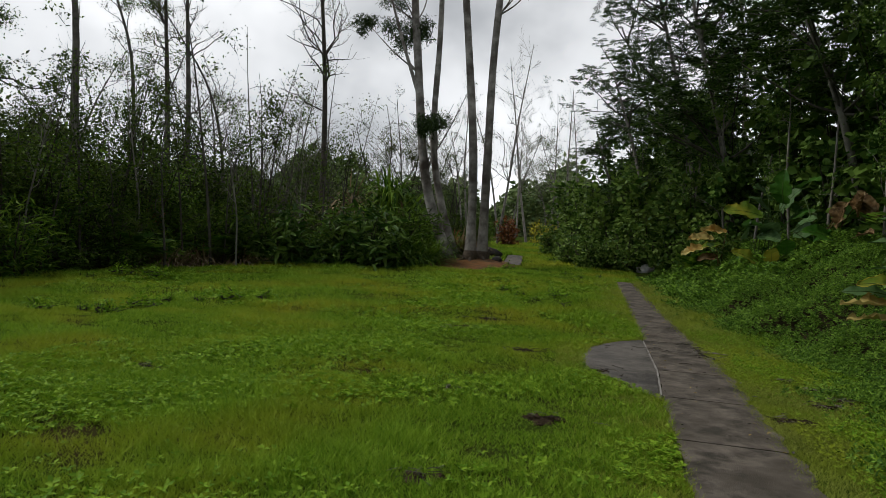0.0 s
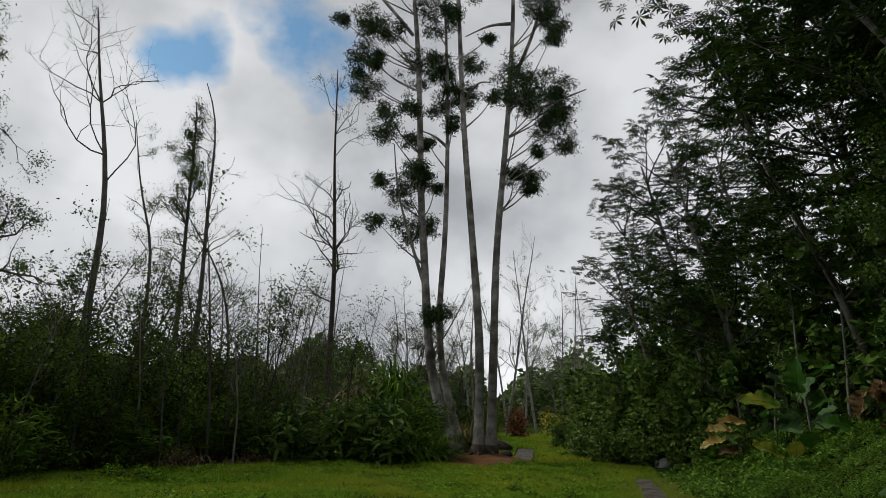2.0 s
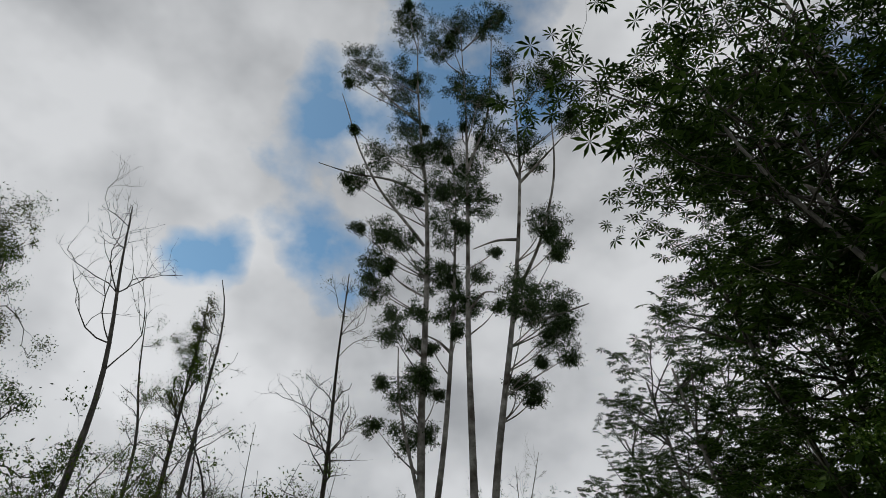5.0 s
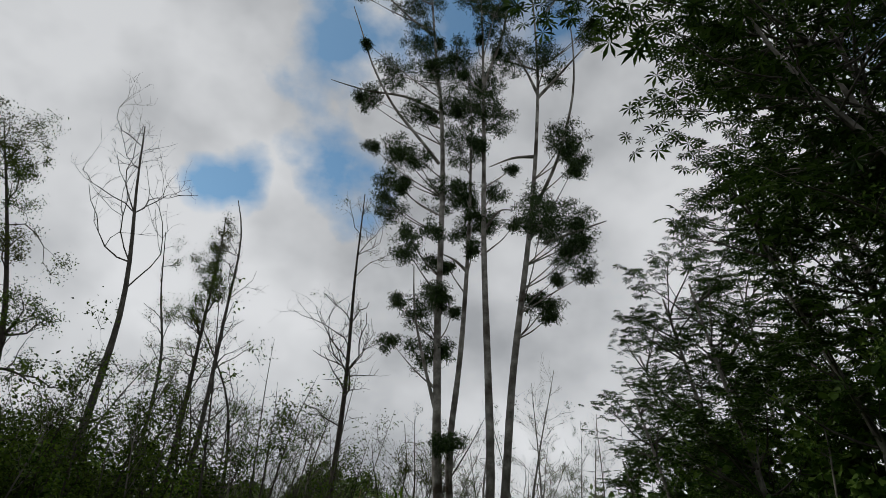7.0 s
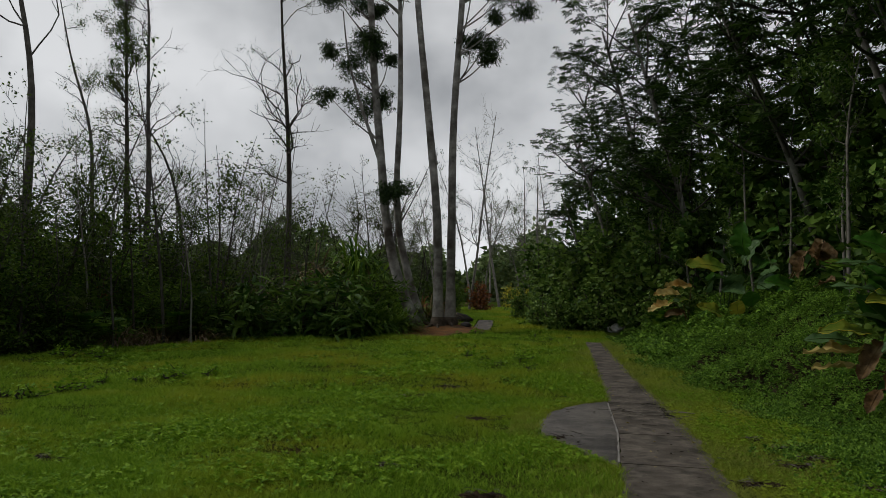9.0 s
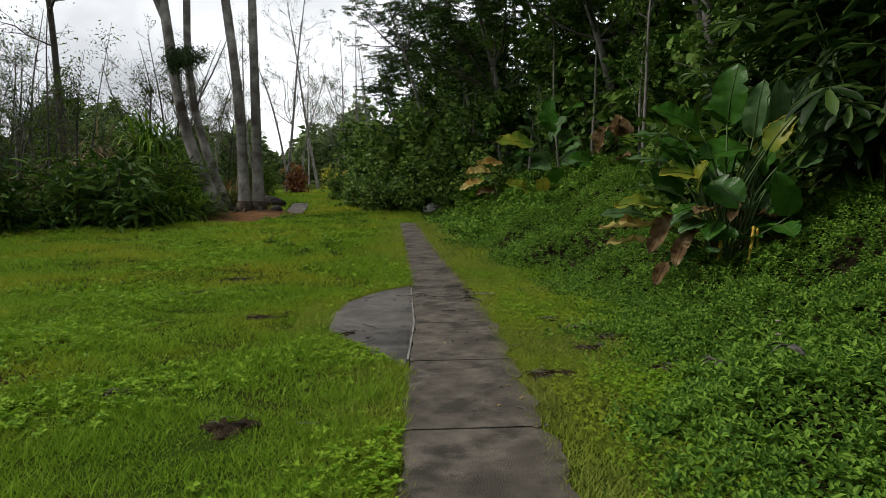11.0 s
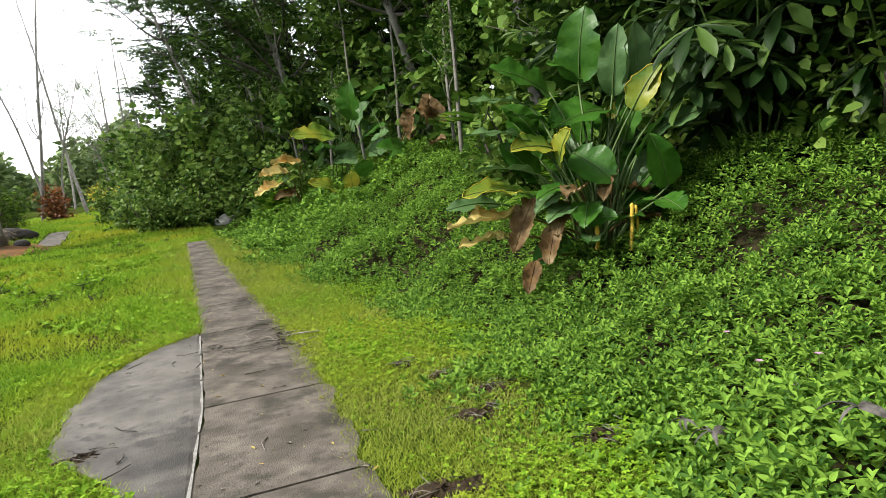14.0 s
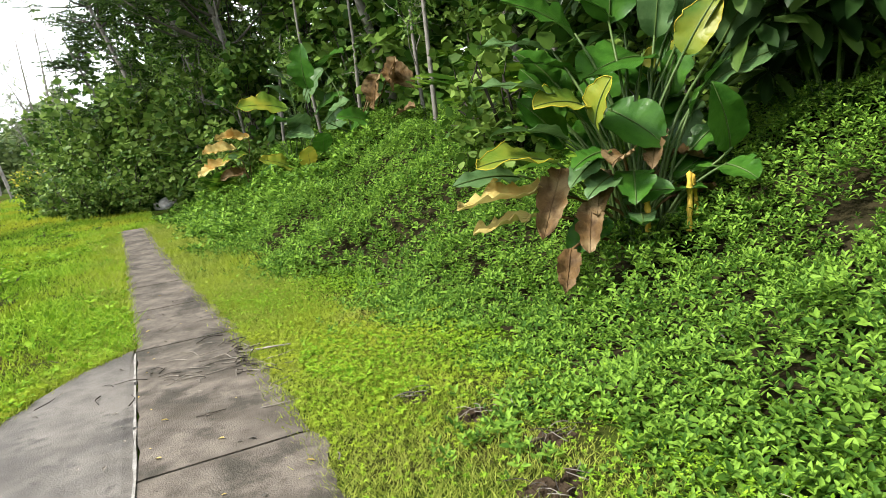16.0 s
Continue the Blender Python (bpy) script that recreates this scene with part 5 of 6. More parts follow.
def lobed_shrub(label, foot, spread, low, high, n, size, name="lobed_leaf_shrub"):
    """Long stalks from one foot, each with a big drooping fingered leaf."""
    ob = tagged(new(name), label, "shrub", group="lobed shrubs on the bank")
    z = float(ground_z(*foot))
    template = oblong_palmate()
    stems = []
    for k in range(6):
        a = k * 1.05 + rng.uniform(-0.3, 0.3)
        q = smooth_line([(foot[0], foot[1], z - 0.1), (foot[0] + math.cos(a) * spread * 0.25, foot[1] + math.sin(a) * spread * 0.25, z + high * 0.5),
                         (foot[0] + math.cos(a) * spread * 0.6, foot[1] + math.sin(a) * spread * 0.6, z + high)], 10)
        stems.append(q)
        part("stem", tube(q, np.linspace(0.016, 0.008, 10), 6), STALK, ob)
    for k in range(n):
        q = stems[k % 6]
        p = q[rng.integers(2, 10)]
        a = rng.uniform(0, 2 * np.pi)
        way = np.array((math.cos(a), math.sin(a), rng.uniform(-0.2, 0.4)))
        top = p + way * rng.uniform(0.2, 0.55)
        part("stalk", tube(smooth_line([p, (p + top) / 2 + (0, 0, 0.06), top], 5), 0.007, 4), STALK, ob)
        part("leaf", scatter(template, top[None], way[None] * (1, 1, 0) + (0, 0, -0.5), np.array([(math.cos(a) * 0.5, math.sin(a) * 0.5, 1.0)]) + rng.normal(0, 0.15, (1, 3)), size * rng.uniform(0.7, 1.2)), PALM_LEAF, ob)


lobed_shrub("shrub with big drooping lobed leaves behind the paddle plant", (5.5, -2.7), 1.3, 1.0, 2.5, 36, 0.42)
lobed_shrub("shrub with very large drooping lobed leaves beside the paddle plant", (5.3, -3.2), 1.4, 0.9, 2.3, 30, 0.46)
lobed_shrub("shrub with big drooping lobed leaves under the forest", (5.7, -4.3), 1.5, 0.9, 2.2, 40, 0.46)
lobed_shrub("shrub with big drooping lobed leaves under the forest", (5.7, -0.8), 1.1, 1.0, 3.0, 40, 0.34)

# ---------------------------------------------------------------- creeper, lawn grass, weeds
def points_in(n, x0, x1, y0, y1):
    return rng.uniform(x0, x1, n), rng.uniform(y0, y1, n)


def creeper(name, label, y0, y1, density, size, deep, template):
    x, y = points_in(int(density * 5.3 * (y1 - y0)), 0.9, 6.2, y0, y1)
    e = creeper_edge(y) + 0.22 * np.sin(y * 2.1) + 0.12 * np.sin(y * 5.3) + rng.normal(0, 0.08, len(y)) - rng.exponential(0.16, len(y))
    keep = off_bare(x, y) & (x > e) & (np.sin(x * 3.7 + 2 * np.sin(y * 1.9)) * np.sin(y * 3.1 + x) > -0.95 + 0.20 * (x < e + 0.6) * (y < -1.5))
    x, y, e = x[keep], y[keep], e[keep]
    hump = 0.5 + 0.5 * np.sin(x * 2.3 + 1.1 * y) * np.sin(y * 1.7 - x)
    top = np.clip((x - e) * 0.8, 0.05, 1.0) * (0.16 + deep * hump + 0.10 * np.sin(x * 6.1 + y) * np.sin(y * 5.3))
    top = top * (1 - 0.7 * np.exp(-((x - 2.4) / 0.45) ** 2 - ((y + 3.5) / 0.9) ** 2)) + 0.20 * np.exp(-((x - 2.35) / 0.6) ** 2 - ((y + 5.9) / 0.8) ** 2)
    h = top * rng.uniform(0.12, 1.0, len(x)) ** 0.5
    n = len(x)
    tilt = unit(np.stack([-0.25 + rng.normal(0, 0.35, n), -0.15 + rng.normal(0, 0.35, n), np.ones(n)], 1))
    a = rng.uniform(0, 2 * np.pi, n)
    way = np.stack([np.cos(a), np.sin(a), np.zeros(n)], 1)
    shape = scatter(template, lay(x, y, h), way, tilt, size * rng.uniform(0.65, 1.25, n))
    tagged(part(name, shape, COVER), label, "ground cover", kind="stuff")


def fine_rosette(leaves=6, lift=0.75, width=0.5):
    pieces = []
    for k in range(leaves):
        a, e = k * 2.4, lift * (1.2 - 0.16 * k)
        v, f = diamond_template(width, 0.22)
        v = np.stack([v[:, 0] * math.cos(e) - v[:, 2] * math.sin(e), v[:, 1], v[:, 0] * math.sin(e) + v[:, 2] * math.cos(e)], 1) * (1.0 - 0.05 * k)
        c, q = math.cos(a), math.sin(a)
        pieces.append((np.stack([v[:, 0] * c - v[:, 1] * q, v[:, 0] * q + v[:, 1] * c, v[:, 2] - 0.06 * k], 1), f))
    return joined(pieces)


SMALL = fine_rosette()


def shoot_template(levels=3, width=0.46):
    """An upright creeper shoot: crossed pairs of folded oval leaves, smaller towards the tip."""
    v = np.array([(0.04, 0, 0), (0.42, width / 2, 0.05), (0.74, width * 0.34, 0.0), (1, 0, -0.14), (0.74, -width * 0.34, 0.0), (0.42, -width / 2, 0.05)])
    quads = np.array([(0, 3, 2, 1), (0, 5, 4, 3)])
    pieces = []
    for k in range(levels):
        lift, size = 0.38 + 0.34 * k, 1.0 - 0.20 * k
        for half in (0, 1):
            a = k * 1.75 + half * math.pi
            q = np.stack([v[:, 0] * math.cos(lift) - v[:, 2] * math.sin(lift), v[:, 1], v[:, 0] * math.sin(lift) + v[:, 2] * math.cos(lift)], 1) * size
            pieces.append((np.stack([q[:, 0] * math.cos(a) - q[:, 1] * math.sin(a), q[:, 0] * math.sin(a) + q[:, 1] * math.cos(a), q[:, 2] - 0.55 + 0.30 * k], 1), [quads]))
    return joined(pieces)


SHOOT = shoot_template()
creeper("creeper", "bright green creeping ground cover over the bank", -8.4, -4.6, 520, 0.074, 0.26, SHOOT)
creeper("creeper", "bright green small-leaved ground cover over the bank", -4.6, 0.0, 600, 0.064, 0.40, SHOOT)
creeper("creeper", "dense green creeping ground cover beside the path", 0.0, 5.5, 300, 0.080, 0.55, SHOOT)
creeper("creeper", "green creeping ground cover towards the forest", 5.5, 14.0, 190, 0.125, 0.50, SMALL)

# litter under the creeper, coloured dark to stand for the shade between the leaves
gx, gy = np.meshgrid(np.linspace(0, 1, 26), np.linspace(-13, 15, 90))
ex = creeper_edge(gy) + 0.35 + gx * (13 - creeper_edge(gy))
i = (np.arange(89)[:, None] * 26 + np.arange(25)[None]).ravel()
tagged(part("creeper_bed", (lay(ex.ravel(), gy.ravel(), 0.02), [np.stack([i, i + 1, i + 27, i + 26], 1)]), SHADE_SOIL), "leaf litter beneath the creeper and forest, darkened for the shade there", "soil", kind="structure")

BLADE = (np.array([(0, 0.5, 0), (0, -0.5, 0), (0.25, 0.0, 1.0)]), [np.array([(0, 1, 2)])])


def on_path(x, y, grow_in=0.0):
    l = np.where((y > -4.78) & (y < 0.06), patch_edge(y), np.interp(y, EDGE_Y, EDGE_L))
    return (x > l + grow_in) & (x < np.interp(y, EDGE_Y, EDGE_R) - grow_in) & (y < 11.7)


def blades(name, label, x, y, height, width, mat):
    n = len(x)
    a = rng.uniform(0, 2 * np.pi, n)
    hgt = height * rng.uniform(0.5, 1.3, n)
    at = lay(x, y, -0.005)
    c, s = np.cos(a), np.sin(a)
    lean = rng.uniform(0.3, 1.5, n) * hgt
    b = rng.uniform(0, 2 * np.pi, n)
    v = np.stack([at + np.stack([c * width / 2, s * width / 2, 0 * c], 1), at - np.stack([c * width / 2, s * width / 2, 0 * c], 1), at + np.stack([np.cos(b) * lean, np.sin(b) * lean, hgt], 1)], 1)
    tagged(part(name, (v.reshape(-1, 3), [np.arange(n * 3).reshape(-1, 3)]), mat), label, "grass", kind="stuff")


def lawn(y0, y1, x0, density, height, width):
    x, y = points_in(int(density * (y1 - y0) * (1.6 - x0)), x0, 1.6, y0, y1)
    thin = np.sin(x * 1.7 + 2.0 * np.sin(y * 0.8)) * np.sin(y * 1.3 + 1.5 * np.sin(x * 0.6)) + rng.normal(0, 0.25, len(x))
    keep = ~on_path(x, y, 0.015) & (x < 0.35 + 0.6 * (y > 11.7)) & (thin + 0.35 * np.sin(x * 5.3 + 2 * np.sin(y * 2.1)) * np.sin(y * 6.1 + x) > -1.05) & ~((y > 17) & (y < 25) & (np.abs(x - np.interp(y, (17, 22, 30, 42), (-4.3, -4.7, -5.4, -6.4))) < 0.5))
    mound = np.hypot(x + 6.2, (y - 15.7) * 0.8) < 2.2 + 0.4 * np.sin(x * 5) * np.sin(y * 4)
    keep &= ~mound & off_bare(x, y)
    x, y = x[keep], y[keep]
    tall = 1 + 0.35 * np.sin(x * 0.9 + y * 1.1) * np.sin(y * 0.7) + 0.45 * np.sin(x * 4.1 + 2 * np.sin(y * 3.3)) * np.sin(y * 4.7)
    blades("lawn_grass", "short uneven green lawn grass", x, y, height * tall, width, GRASS)


lawn(-9.6, -5.5, -8.5, 4600, 0.060, 0.009)
lawn(-5.5, 0.0, -14.5, 1900, 0.065, 0.013)
lawn(0.0, 7.0, -15.0, 650, 0.085, 0.018)
lawn(7.0, 17.0, -14.0, 300, 0.095, 0.028)
lawn(17.0, 45.0, -13.0, 110, 0.12, 0.05)


def verge(y0, y1, density, height, width):
    x, y = points_in(int(density * (y1 - y0) * 3.8), -1.4, 2.4, y0, y1)
    left = np.where((y > -4.9) & (y < 0.2), patch_edge(y), np.interp(y, EDGE_Y, EDGE_L))
    right = np.interp(y, EDGE_Y, EDGE_R)
    wob = rng.normal(0, 0.10, len(x))
    keep = ((x < left + 0.02 + np.abs(wob) * 0.3) & (x > left - 0.42 + wob * 2.5)) | ((x > right - 0.03 - np.abs(wob) * 0.6) & (x < np.minimum(creeper_edge(y) + 0.15, right + 1.05) + wob * 2))
    keep &= off_bare(x, y)
    x, y = x[keep], y[keep]
    blades("verge_grass", "yellowish rough grass along the path edges", x, y, height, width, VERGE)


verge(-9.5, -3.0, 6500, 0.042, 0.008)
verge(-3.0, 3.0, 4200, 0.055, 0.011)
verge(3.0, 12.5, 1300, 0.08, 0.018)


def weeds(n, x0, x1, y0, y1, size, test, label, mat=WEED, cut=0.25):
    x, y = points_in(n, x0, x1, y0, y1)
    thin = np.sin(x * 1.1 + 3 * np.sin(y * 0.5)) * np.sin(y * 0.9 - x * 0.4) + rng.normal(0, 0.35, n)
    keep = (thin > cut) & ~on_path(x, y, 0.0) & test(x, y) & off_bare(x, y)
    x, y = x[keep], y[keep]
    m = len(x)
    a = rng.uniform(0, 2 * np.pi, m)
    shape = scatter(fine_rosette(5, 0.40, 0.62), lay(x, y, rng.uniform(0.015, 0.06, m)), np.stack([np.cos(a), np.sin(a), 0 * a], 1), random_ways(m, 2.5), size * rng.uniform(0.6, 1.3, m))
    tagged(part("lawn_weeds", shape, mat), label, "weeds", kind="stuff")


weeds(26000, -7.0, 0.2, -9.5, 0.0, 0.045, lambda x, y: x < 0.2, "small round-leaved weeds among the lawn grass")
weeds(13000, -13.0, 0.2, 0.0, 11.0, 0.075, lambda x, y: x < 0.1, "leafy weed patches on the lawn")
weeds(26000, 0.9, 2.7, -7.5, 4.0, 0.026, lambda x, y: (x > 1.15 + 0.1 * np.sin(y * 4)), "small clover-like weeds beside the path")


weeds(22000, 0.8, 2.6, -7.5, 3.0, 0.017, lambda x, y: x < creeper_edge(y) + 0.2, "fine green clover beside the path", GRASS, -0.5)
weeds(12000, -1.7, 0.1, -7.5, 2.0, 0.028, lambda x, y: x > patch_edge(y) - 0.6, "fine green clover beside the damp slab", GRASS, -0.2)


tufts = [bush("low tuft of broad-leaved weeds on the lawn", r, h, n, z, template=leaf_template(0.5), mat=WEED, stems=4, name="weed_tuft", group="weed tufts on the lawn", low=0.0)
         for r, h, n, z in ((0.40, 0.09, 130, 0.075), (0.30, 0.07, 90, 0.06), (0.48, 0.11, 150, 0.08))]
wood(tufts, [(-10.2, -2.7), (-9.6, -2.1), (-9.2, -1.4), (-9.0, -0.6), (-8.8, 0.1), (-8.6, 0.8), (-8.9, -2.6), (-9.9, -1.6), (-13.3, 3.2), (-12.8, 4.0), (-13.6, 2.4), (-12.2, 3.4), (-7.9, 1.2), (-2.2, 4.6), (-1.7, 5.2), (-2.7, 5.6), (-1.4, 3.9), (-3.2, 6.4), (-2.0, 6.6), (-4.6, 13.6), (-4.2, 14.2), (-1.2, 12.4), (-0.6, 13.0), (-1.8, 13.2)], -0.02)


# ---------------------------------------------------------------- small things
def log(label, points, r, mat=TWIG, name="fallen_branch", group="fallen branches"):
    p = np.array([(x, y, float(ground_z(x, y)) + z) for x, y, z in points])
    ob = part(name, stem(p, r, r * 0.5, 7, 10), mat)
    return tagged(ob, label, "branch", group=group)


def boulder(name, label, at, size, mat, seed):
    bm = bmesh.new()
    bmesh.ops.create_icosphere(bm, subdivisions=3, radius=1.0)
    for v in bm.verts:
        k = 1 + 0.30 * noise.noise(v.co * 1.3 + Vector((seed, 0, 0))) + 0.10 * noise.noise(v.co * 4 + Vector((0, seed, 0)))
        v.co = Vector((v.co.x * size[0], v.co.y * size[1], v.co.z * size[2])) * k
    me = bpy.data.meshes.new(name)
    bm.to_mesh(me)
    bm.free()
    me.materials.append(mat)
    me.polygons.foreach_set("use_smooth", np.full(len(me.polygons), True))
    ob = tagged(new(name, me), label, "rock")
    ob.matrix_basis = pose(at[0], at[1], float(ground_z(at[0], at[1])) + size[2] * 0.45, 0, 0, seed * 40)
    return ob


boulder("rock", "pale grey rock at the forest edge beyond the path", (1.55, 17.6), (0.50, 0.28, 0.24), STONE, 1.0)
boulder("rock", "small grey stone beside the pale rock", (2.2, 17.6), (0.22, 0.18, 0.12), STONE, 2.0)
boulder("dark_rock", "dark mossy lava rock in front of the shrubs", (-11.0, 11.0), (0.40, 0.30, 0.20), LAVA, 3.0)
boulder("dark_rock", "dark mossy lava mound on the far lawn", (-6.4, 23.0), (0.9, 0.7, 0.35), LAVA, 4.0)
boulder("dark_rock", "dark lava rock at the foot of the gum trees", (-4.95, 17.1), (0.26, 0.22, 0.16), LAVA, 6.0)

for k in range(7):
    a = 0.5 + k * 0.9
    c = ((-6.75, 16.45), (-6.05, 16.2), (-5.6, 16.75))[k % 3]
    log("exposed root at the foot of the gum trees", ((c[0], c[1] - 0.05, 0.16), (c[0] + math.cos(a) * 0.45, c[1] - abs(math.sin(a)) * 0.4, 0.10), (c[0] + math.cos(a) * 0.95, c[1] - abs(math.sin(a)) * 0.85, -0.02)), 0.085, BURL, "root", "exposed gum roots")
# reddish needle litter round the gum trees
a = np.linspace(0, 2 * np.pi, 41)[:-1]
rows = []
for k, f in enumerate((0.0, 0.25, 0.5, 0.75, 0.9, 1.0)):
    r = f * (2.3 + 0.22 * np.sin(a * 3) + 0.14 * np.sin(a * 7 + 1))
    x, y = -6.2 + np.cos(a) * r, 15.7 + np.sin(a) * r * 1.25
    rows.append(lay(x, y, 0.05 * (1 - f * f) + (0.015 if k < 5 else -0.03)))
i = np.arange(40)
q = np.concatenate([np.stack([k * 40 + i, k * 40 + (i + 1) % 40, (k + 1) * 40 + (i + 1) % 40, (k + 1) * 40 + i], 1) for k in range(5)])
tagged(part("litter_mound", (np.concatenate(rows), [q]), RED_SOIL), "reddish-brown needle litter round the gum trunks", "leaf litter", kind="structure")


log("grey fallen branch lying by the forest edge", ((-0.9, 19.6, 0.12), (-0.3, 19.5, 0.2), (0.2, 19.2, 0.12), (0.8, 19.2, 0.2), (1.3, 18.8, 0.14)), 0.045)
log("grey fallen branch lying by the forest edge", ((0.6, 18.9, 0.10), (1.4, 19.4, 0.3), (2.4, 19.3, 0.55)), 0.06)
log("dark fallen branch lying by the forest edge", ((-1.6, 20.6, 0.08), (-0.2, 20.2, 0.10), (0.8, 20.0, 0.12)), 0.09, DARK_BARK)
log("broken dead stick at the path edge", ((0.86, -1.05, 0.03), (0.98, -1.2, 0.06), (1.15, -1.22, 0.05)), 0.012)
for k in range(54):
    x, y = float(rng.uniform(0.25, 0.95) if k % 3 else rng.uniform(-0.8, 0.3)), float(rng.uniform(-4.4, 1.8) if k % 2 else rng.normal(-1.1, 0.35))
    a, ln = rng.uniform(0, 6.28), rng.uniform(0.06, 0.28)
    on = 0.022 if bool(on_path(np.array([x]), np.array([y]))[0]) else 0.03
    log("thin dead twig lying on the path", ((x, y, on + 0.004), (x + math.cos(a) * ln / 2, y + math.sin(a) * ln / 2, on + 0.012), (x + math.cos(a + 0.3) * ln, y + math.sin(a + 0.3) * ln, on + 0.004)), 0.004, TWIG if k % 3 else DARK_BARK, "twig", "twigs on the path")


for k in range(26):
    x, y = float(rng.normal(0.80, 0.07)), float(rng.normal(-1.15, 0.28))
    a, ln = rng.uniform(0, 6.28), rng.uniform(0.08, 0.30)
    log("dark dead twig heaped at the path edge", ((x, y, 0.030), (x + math.cos(a) * ln / 2, y + math.sin(a) * ln / 2, rng.uniform(0.03, 0.06)), (x + math.cos(a + 0.5) * ln, y + math.sin(a + 0.5) * ln, 0.03)), 0.0055, DARK_BARK if k % 3 else TWIG, "twig", "twigs on the path")


def fallen_leaf(x, y, size, mat, label, lift=0.026):
    a = rng.uniform(0, 6.28)
    at = lay(np.array([x]), np.array([y]), lift)
    ob = part("fallen_leaf", scatter(leaf_template(0.45, 0.3, -0.1), at, np.array([(math.cos(a), math.sin(a), 0.05)]), np.array([(0.1, 0.1, 1.0)]), size), mat)
    tagged(ob, label, "leaf", group="fallen leaves on the path")


for k in range(150):
    y = float(rng.uniform(-6.5, 3.0))
    x = float(rng.uniform(np.interp(y, EDGE_Y, EDGE_L), np.interp(y, EDGE_Y, EDGE_R)))
    if k % 4 == 0 and -4 < y < -0.5:
        x = float(rng.uniform(patch_edge(y) + 0.1, -0.1))
    fallen_leaf(x, y, rng.uniform(0.014, 0.05), (TWIG, DEAD_GREY, TWIG, PADDLE["dry"])[k % 4], "small dry fallen leaf on the concrete path")


def clod(x, y, r, label, mat=CLOD):
    """A low crumbling patch of bare soil with lumps and bits of twig."""
    ob = tagged(new("soil_patch"), label, "soil", group="bare soil patches")
    a = np.linspace(0, 2 * np.pi, 25)[:-1]
    rows = []
    for f, h in ((0.0, 0.022), (0.25, 0.022), (0.5, 0.020), (0.75, 0.014), (1.0, 0.004), (1.15, -0.02)):
        rr = f * r * (1 + 0.30 * np.sin(a * 3 + x * 9) + 0.20 * np.sin(a * 7 + y * 5) + rng.normal(0, 0.12, 24))
        rows.append(lay(x + np.cos(a) * rr * 1.5, y + np.sin(a) * rr, h + rng.normal(0, 0.011, 24)))
    i = np.arange(24)
    part("crumbled_soil", (np.concatenate(rows), [np.concatenate([np.stack([k * 24 + i, k * 24 + (i + 1) % 24, (k + 1) * 24 + (i + 1) % 24, (k + 1) * 24 + i], 1) for k in range(5)])]), mat, ob, smooth=False)
    for _ in range(14):
        p = lay(np.array([x + rng.normal(0, r * 1.3)]), np.array([y + rng.normal(0, r * 0.6)]), 0.045)[0]
        b, ln = rng.uniform(0, 6.28), rng.uniform(0.05, 0.16)
        part("twig", tube(smooth_line([p, p + (math.cos(b) * ln / 2, math.sin(b) * ln / 2, 0.012), p + (math.cos(b + 0.4) * ln, math.sin(b + 0.4) * ln, -0.01)], 5), 0.0022, 4), TWIG if rng.uniform() < 0.4 else DARK_BARK, ob)


for bx, by, r in BARE:
    clod(bx, by, r, "dark crumbling soil hole at the path edge" if bx > 0 and bx < 1 else "dark bare soil with twigs beside the creeper" if bx > 0 else "dark bare spot in the lawn")
clod(0.86, -0.95, 0.06, "heap of dead twigs on the path edge", TWIG)
clod(-0.80, -3.45, 0.09, "dark soil spilled on the damp slab")


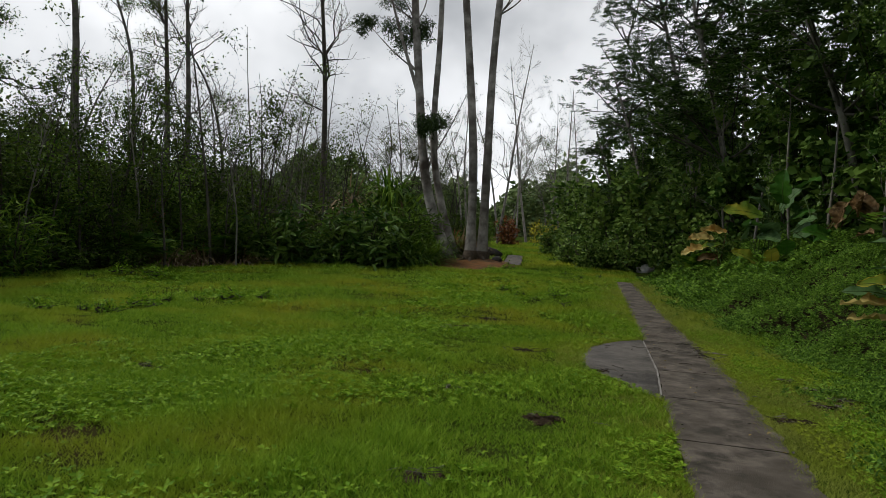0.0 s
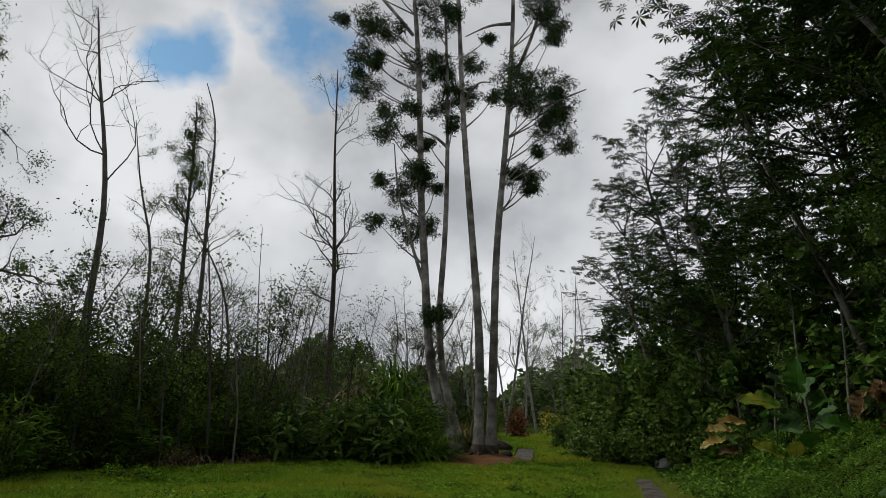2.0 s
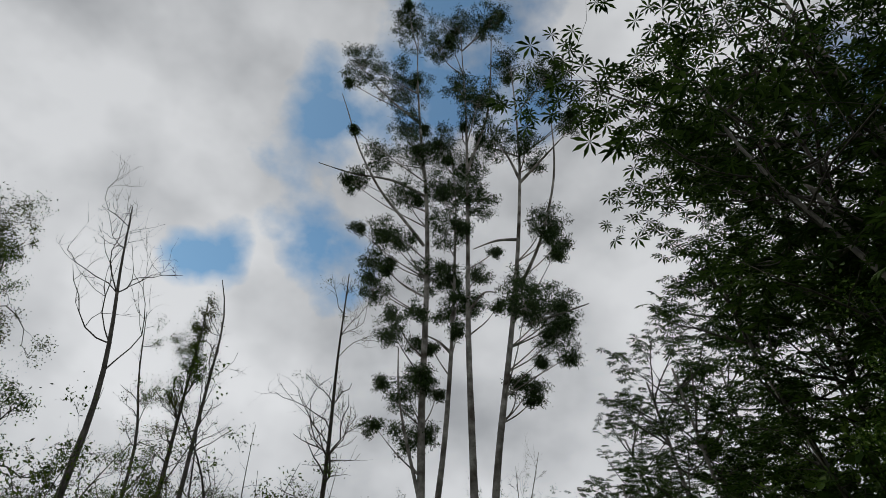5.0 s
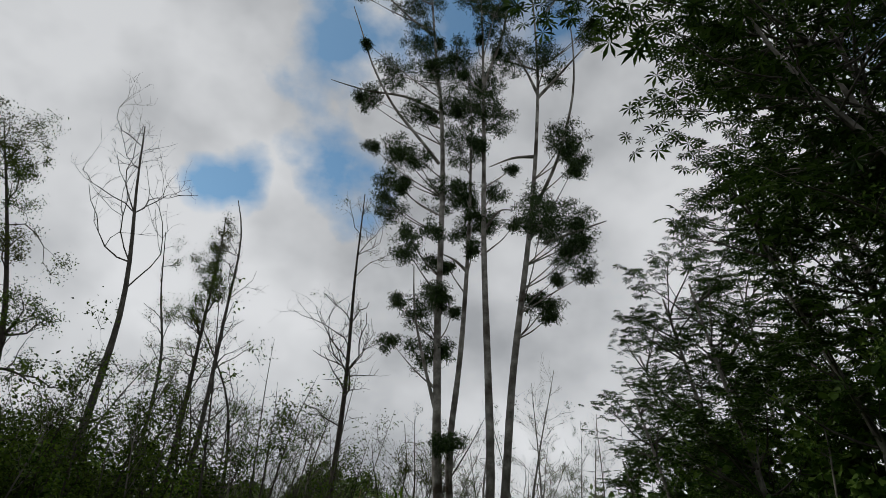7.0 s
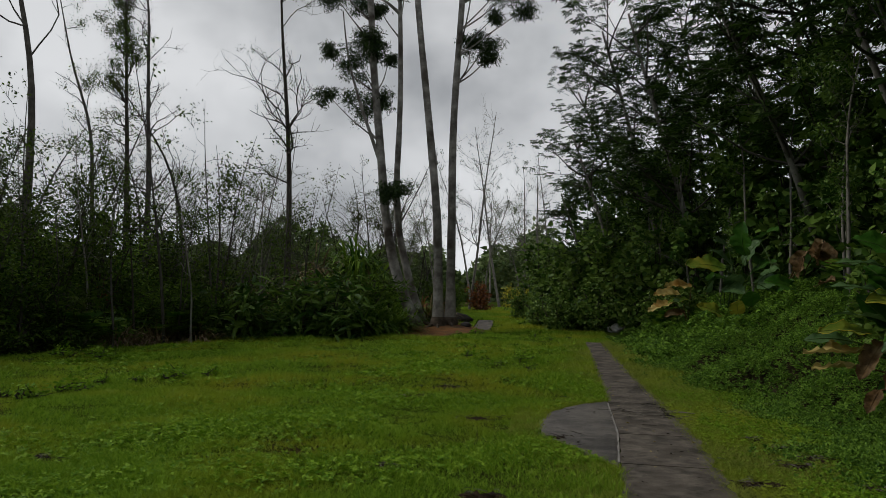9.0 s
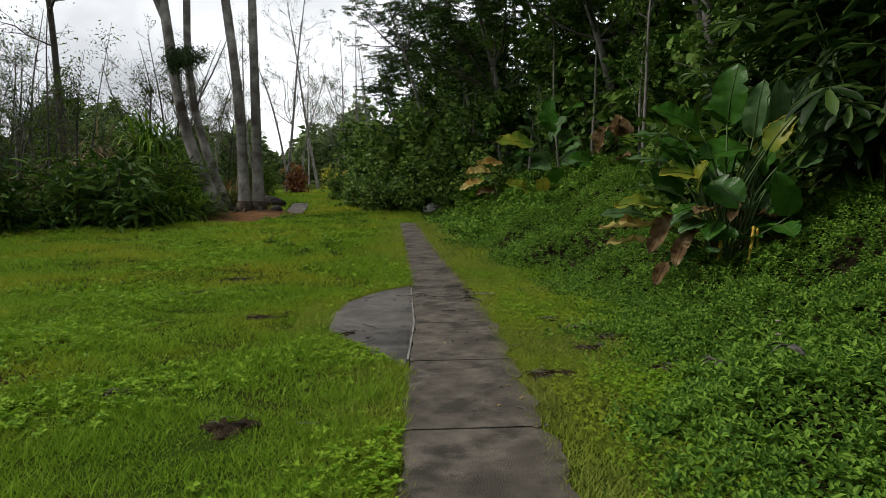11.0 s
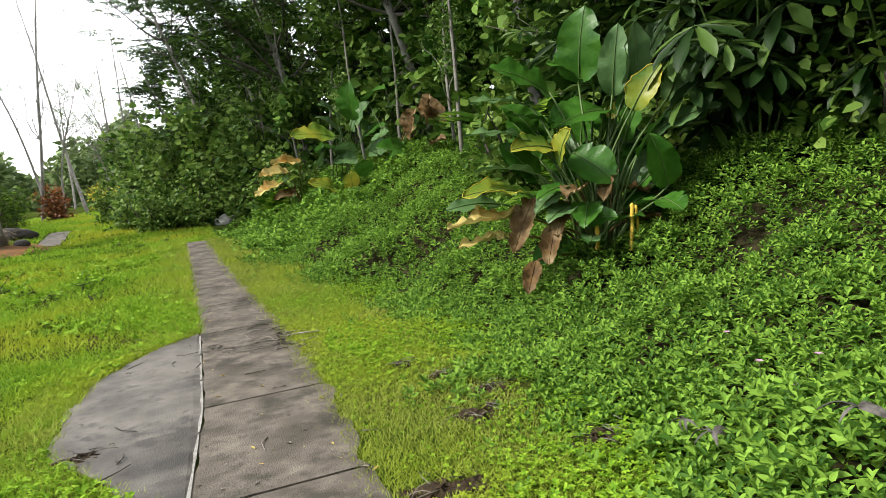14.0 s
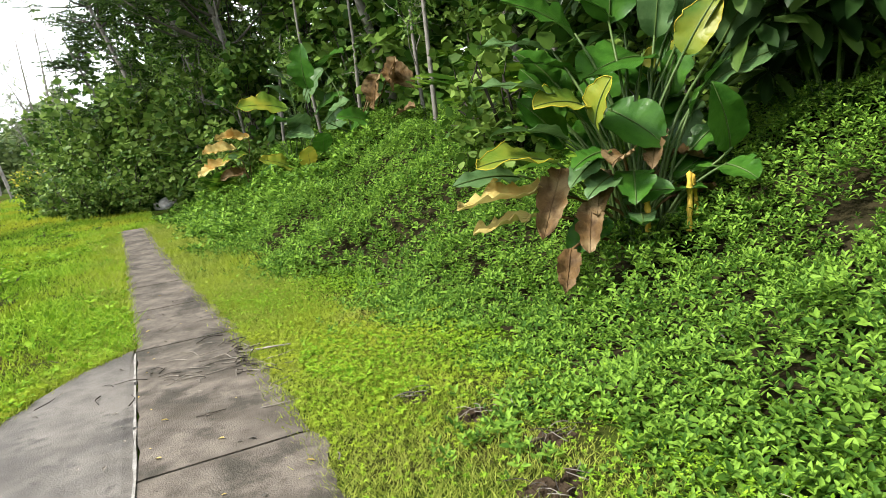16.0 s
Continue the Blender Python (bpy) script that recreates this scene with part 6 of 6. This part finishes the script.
def curled_dead_leaf(at, size, seed):
    """A shrivelled grey leaf: a few curled strips from one point."""
    ob = tagged(new("withered_leaf"), "curled grey withered leaf lying on the creeper", "leaf", group="withered leaves on the creeper")
    base = np.array((at[0], at[1], float(ground_z(at[0], at[1])) + at[2]))
    for k in range(6):
        a = seed + k * 1.1
        t = np.linspace(0, 1, 7)
        reach, turn = size * (1 - 0.12 * (k % 4)), 0.9 if k % 3 == 0 else 0.0
        p = base + np.stack([np.cos(a + turn * t) * t * reach, np.sin(a + turn * t) * t * reach, 0.010 + reach * 0.22 * np.sin(t * 3.0) - 0.03 * t], 1)
        w = 0.10 * size * np.sin(np.pi * np.clip(t * 0.9 + 0.08, 0, 1))
        s = np.array((-math.sin(a), math.cos(a), 0.5))
        v = np.stack([p - s * w[:, None], p + np.array((0, 0, 0.05 * size)), p + s * w[:, None]], 1).reshape(-1, 3)
        i = (np.arange(6)[:, None] * 3 + np.arange(2)[None]).ravel()
        part("lobe", (v, [np.stack([i, i + 1, i + 4, i + 3], 1)]), DEAD_GREY, ob)


curled_dead_leaf((3.04, -3.83, 0.16), 0.10, 0.4)
curled_dead_leaf((1.95, -5.82, 0.26), 0.11, 2.0)
curled_dead_leaf((2.13, -6.35, 0.46), 0.13, 4.0)
curled_dead_leaf((2.0, -5.6, 0.24), 0.08, 3.0)


def flower(at):
    z = float(ground_z(at[0], at[1])) + at[2]
    ob = tagged(new("pink_flower"), "small pink five-petalled flower above the creeper", "flower", group="pink flowers")
    ob.matrix_basis = Matrix.Translation((at[0], at[1], z))
    for k in range(5):
        a = k * 1.2566
        part("petal", scatter(leaf_template(0.7, 0.1, 0.2), np.zeros((1, 3)), np.array([(math.cos(a), math.sin(a), 0.35)]), np.array([(0, 0, 1.0)]), 0.024), PETAL, ob)
    part("stem", tube([(0, 0, -0.12), (0.005, 0, -0.06), (0, 0, 0)], 0.0025, 5), STALK, ob)


for at in ((2.95, -4.95, 0.34), (2.62, -5.48, 0.34), (2.46, -5.81, 0.34), (2.9, -5.6, 0.34)):
    flower(at)

# the lawn, verge and creeper go on behind the starting point
lawn(-15.0, -9.6, -11.0, 900, 0.065, 0.016)
verge(-15.0, -9.5, 1100, 0.05, 0.014)
creeper("creeper", "green creeping ground cover behind the starting point", -12.8, -8.4, 170, 0.10, 0.26, SMALL)
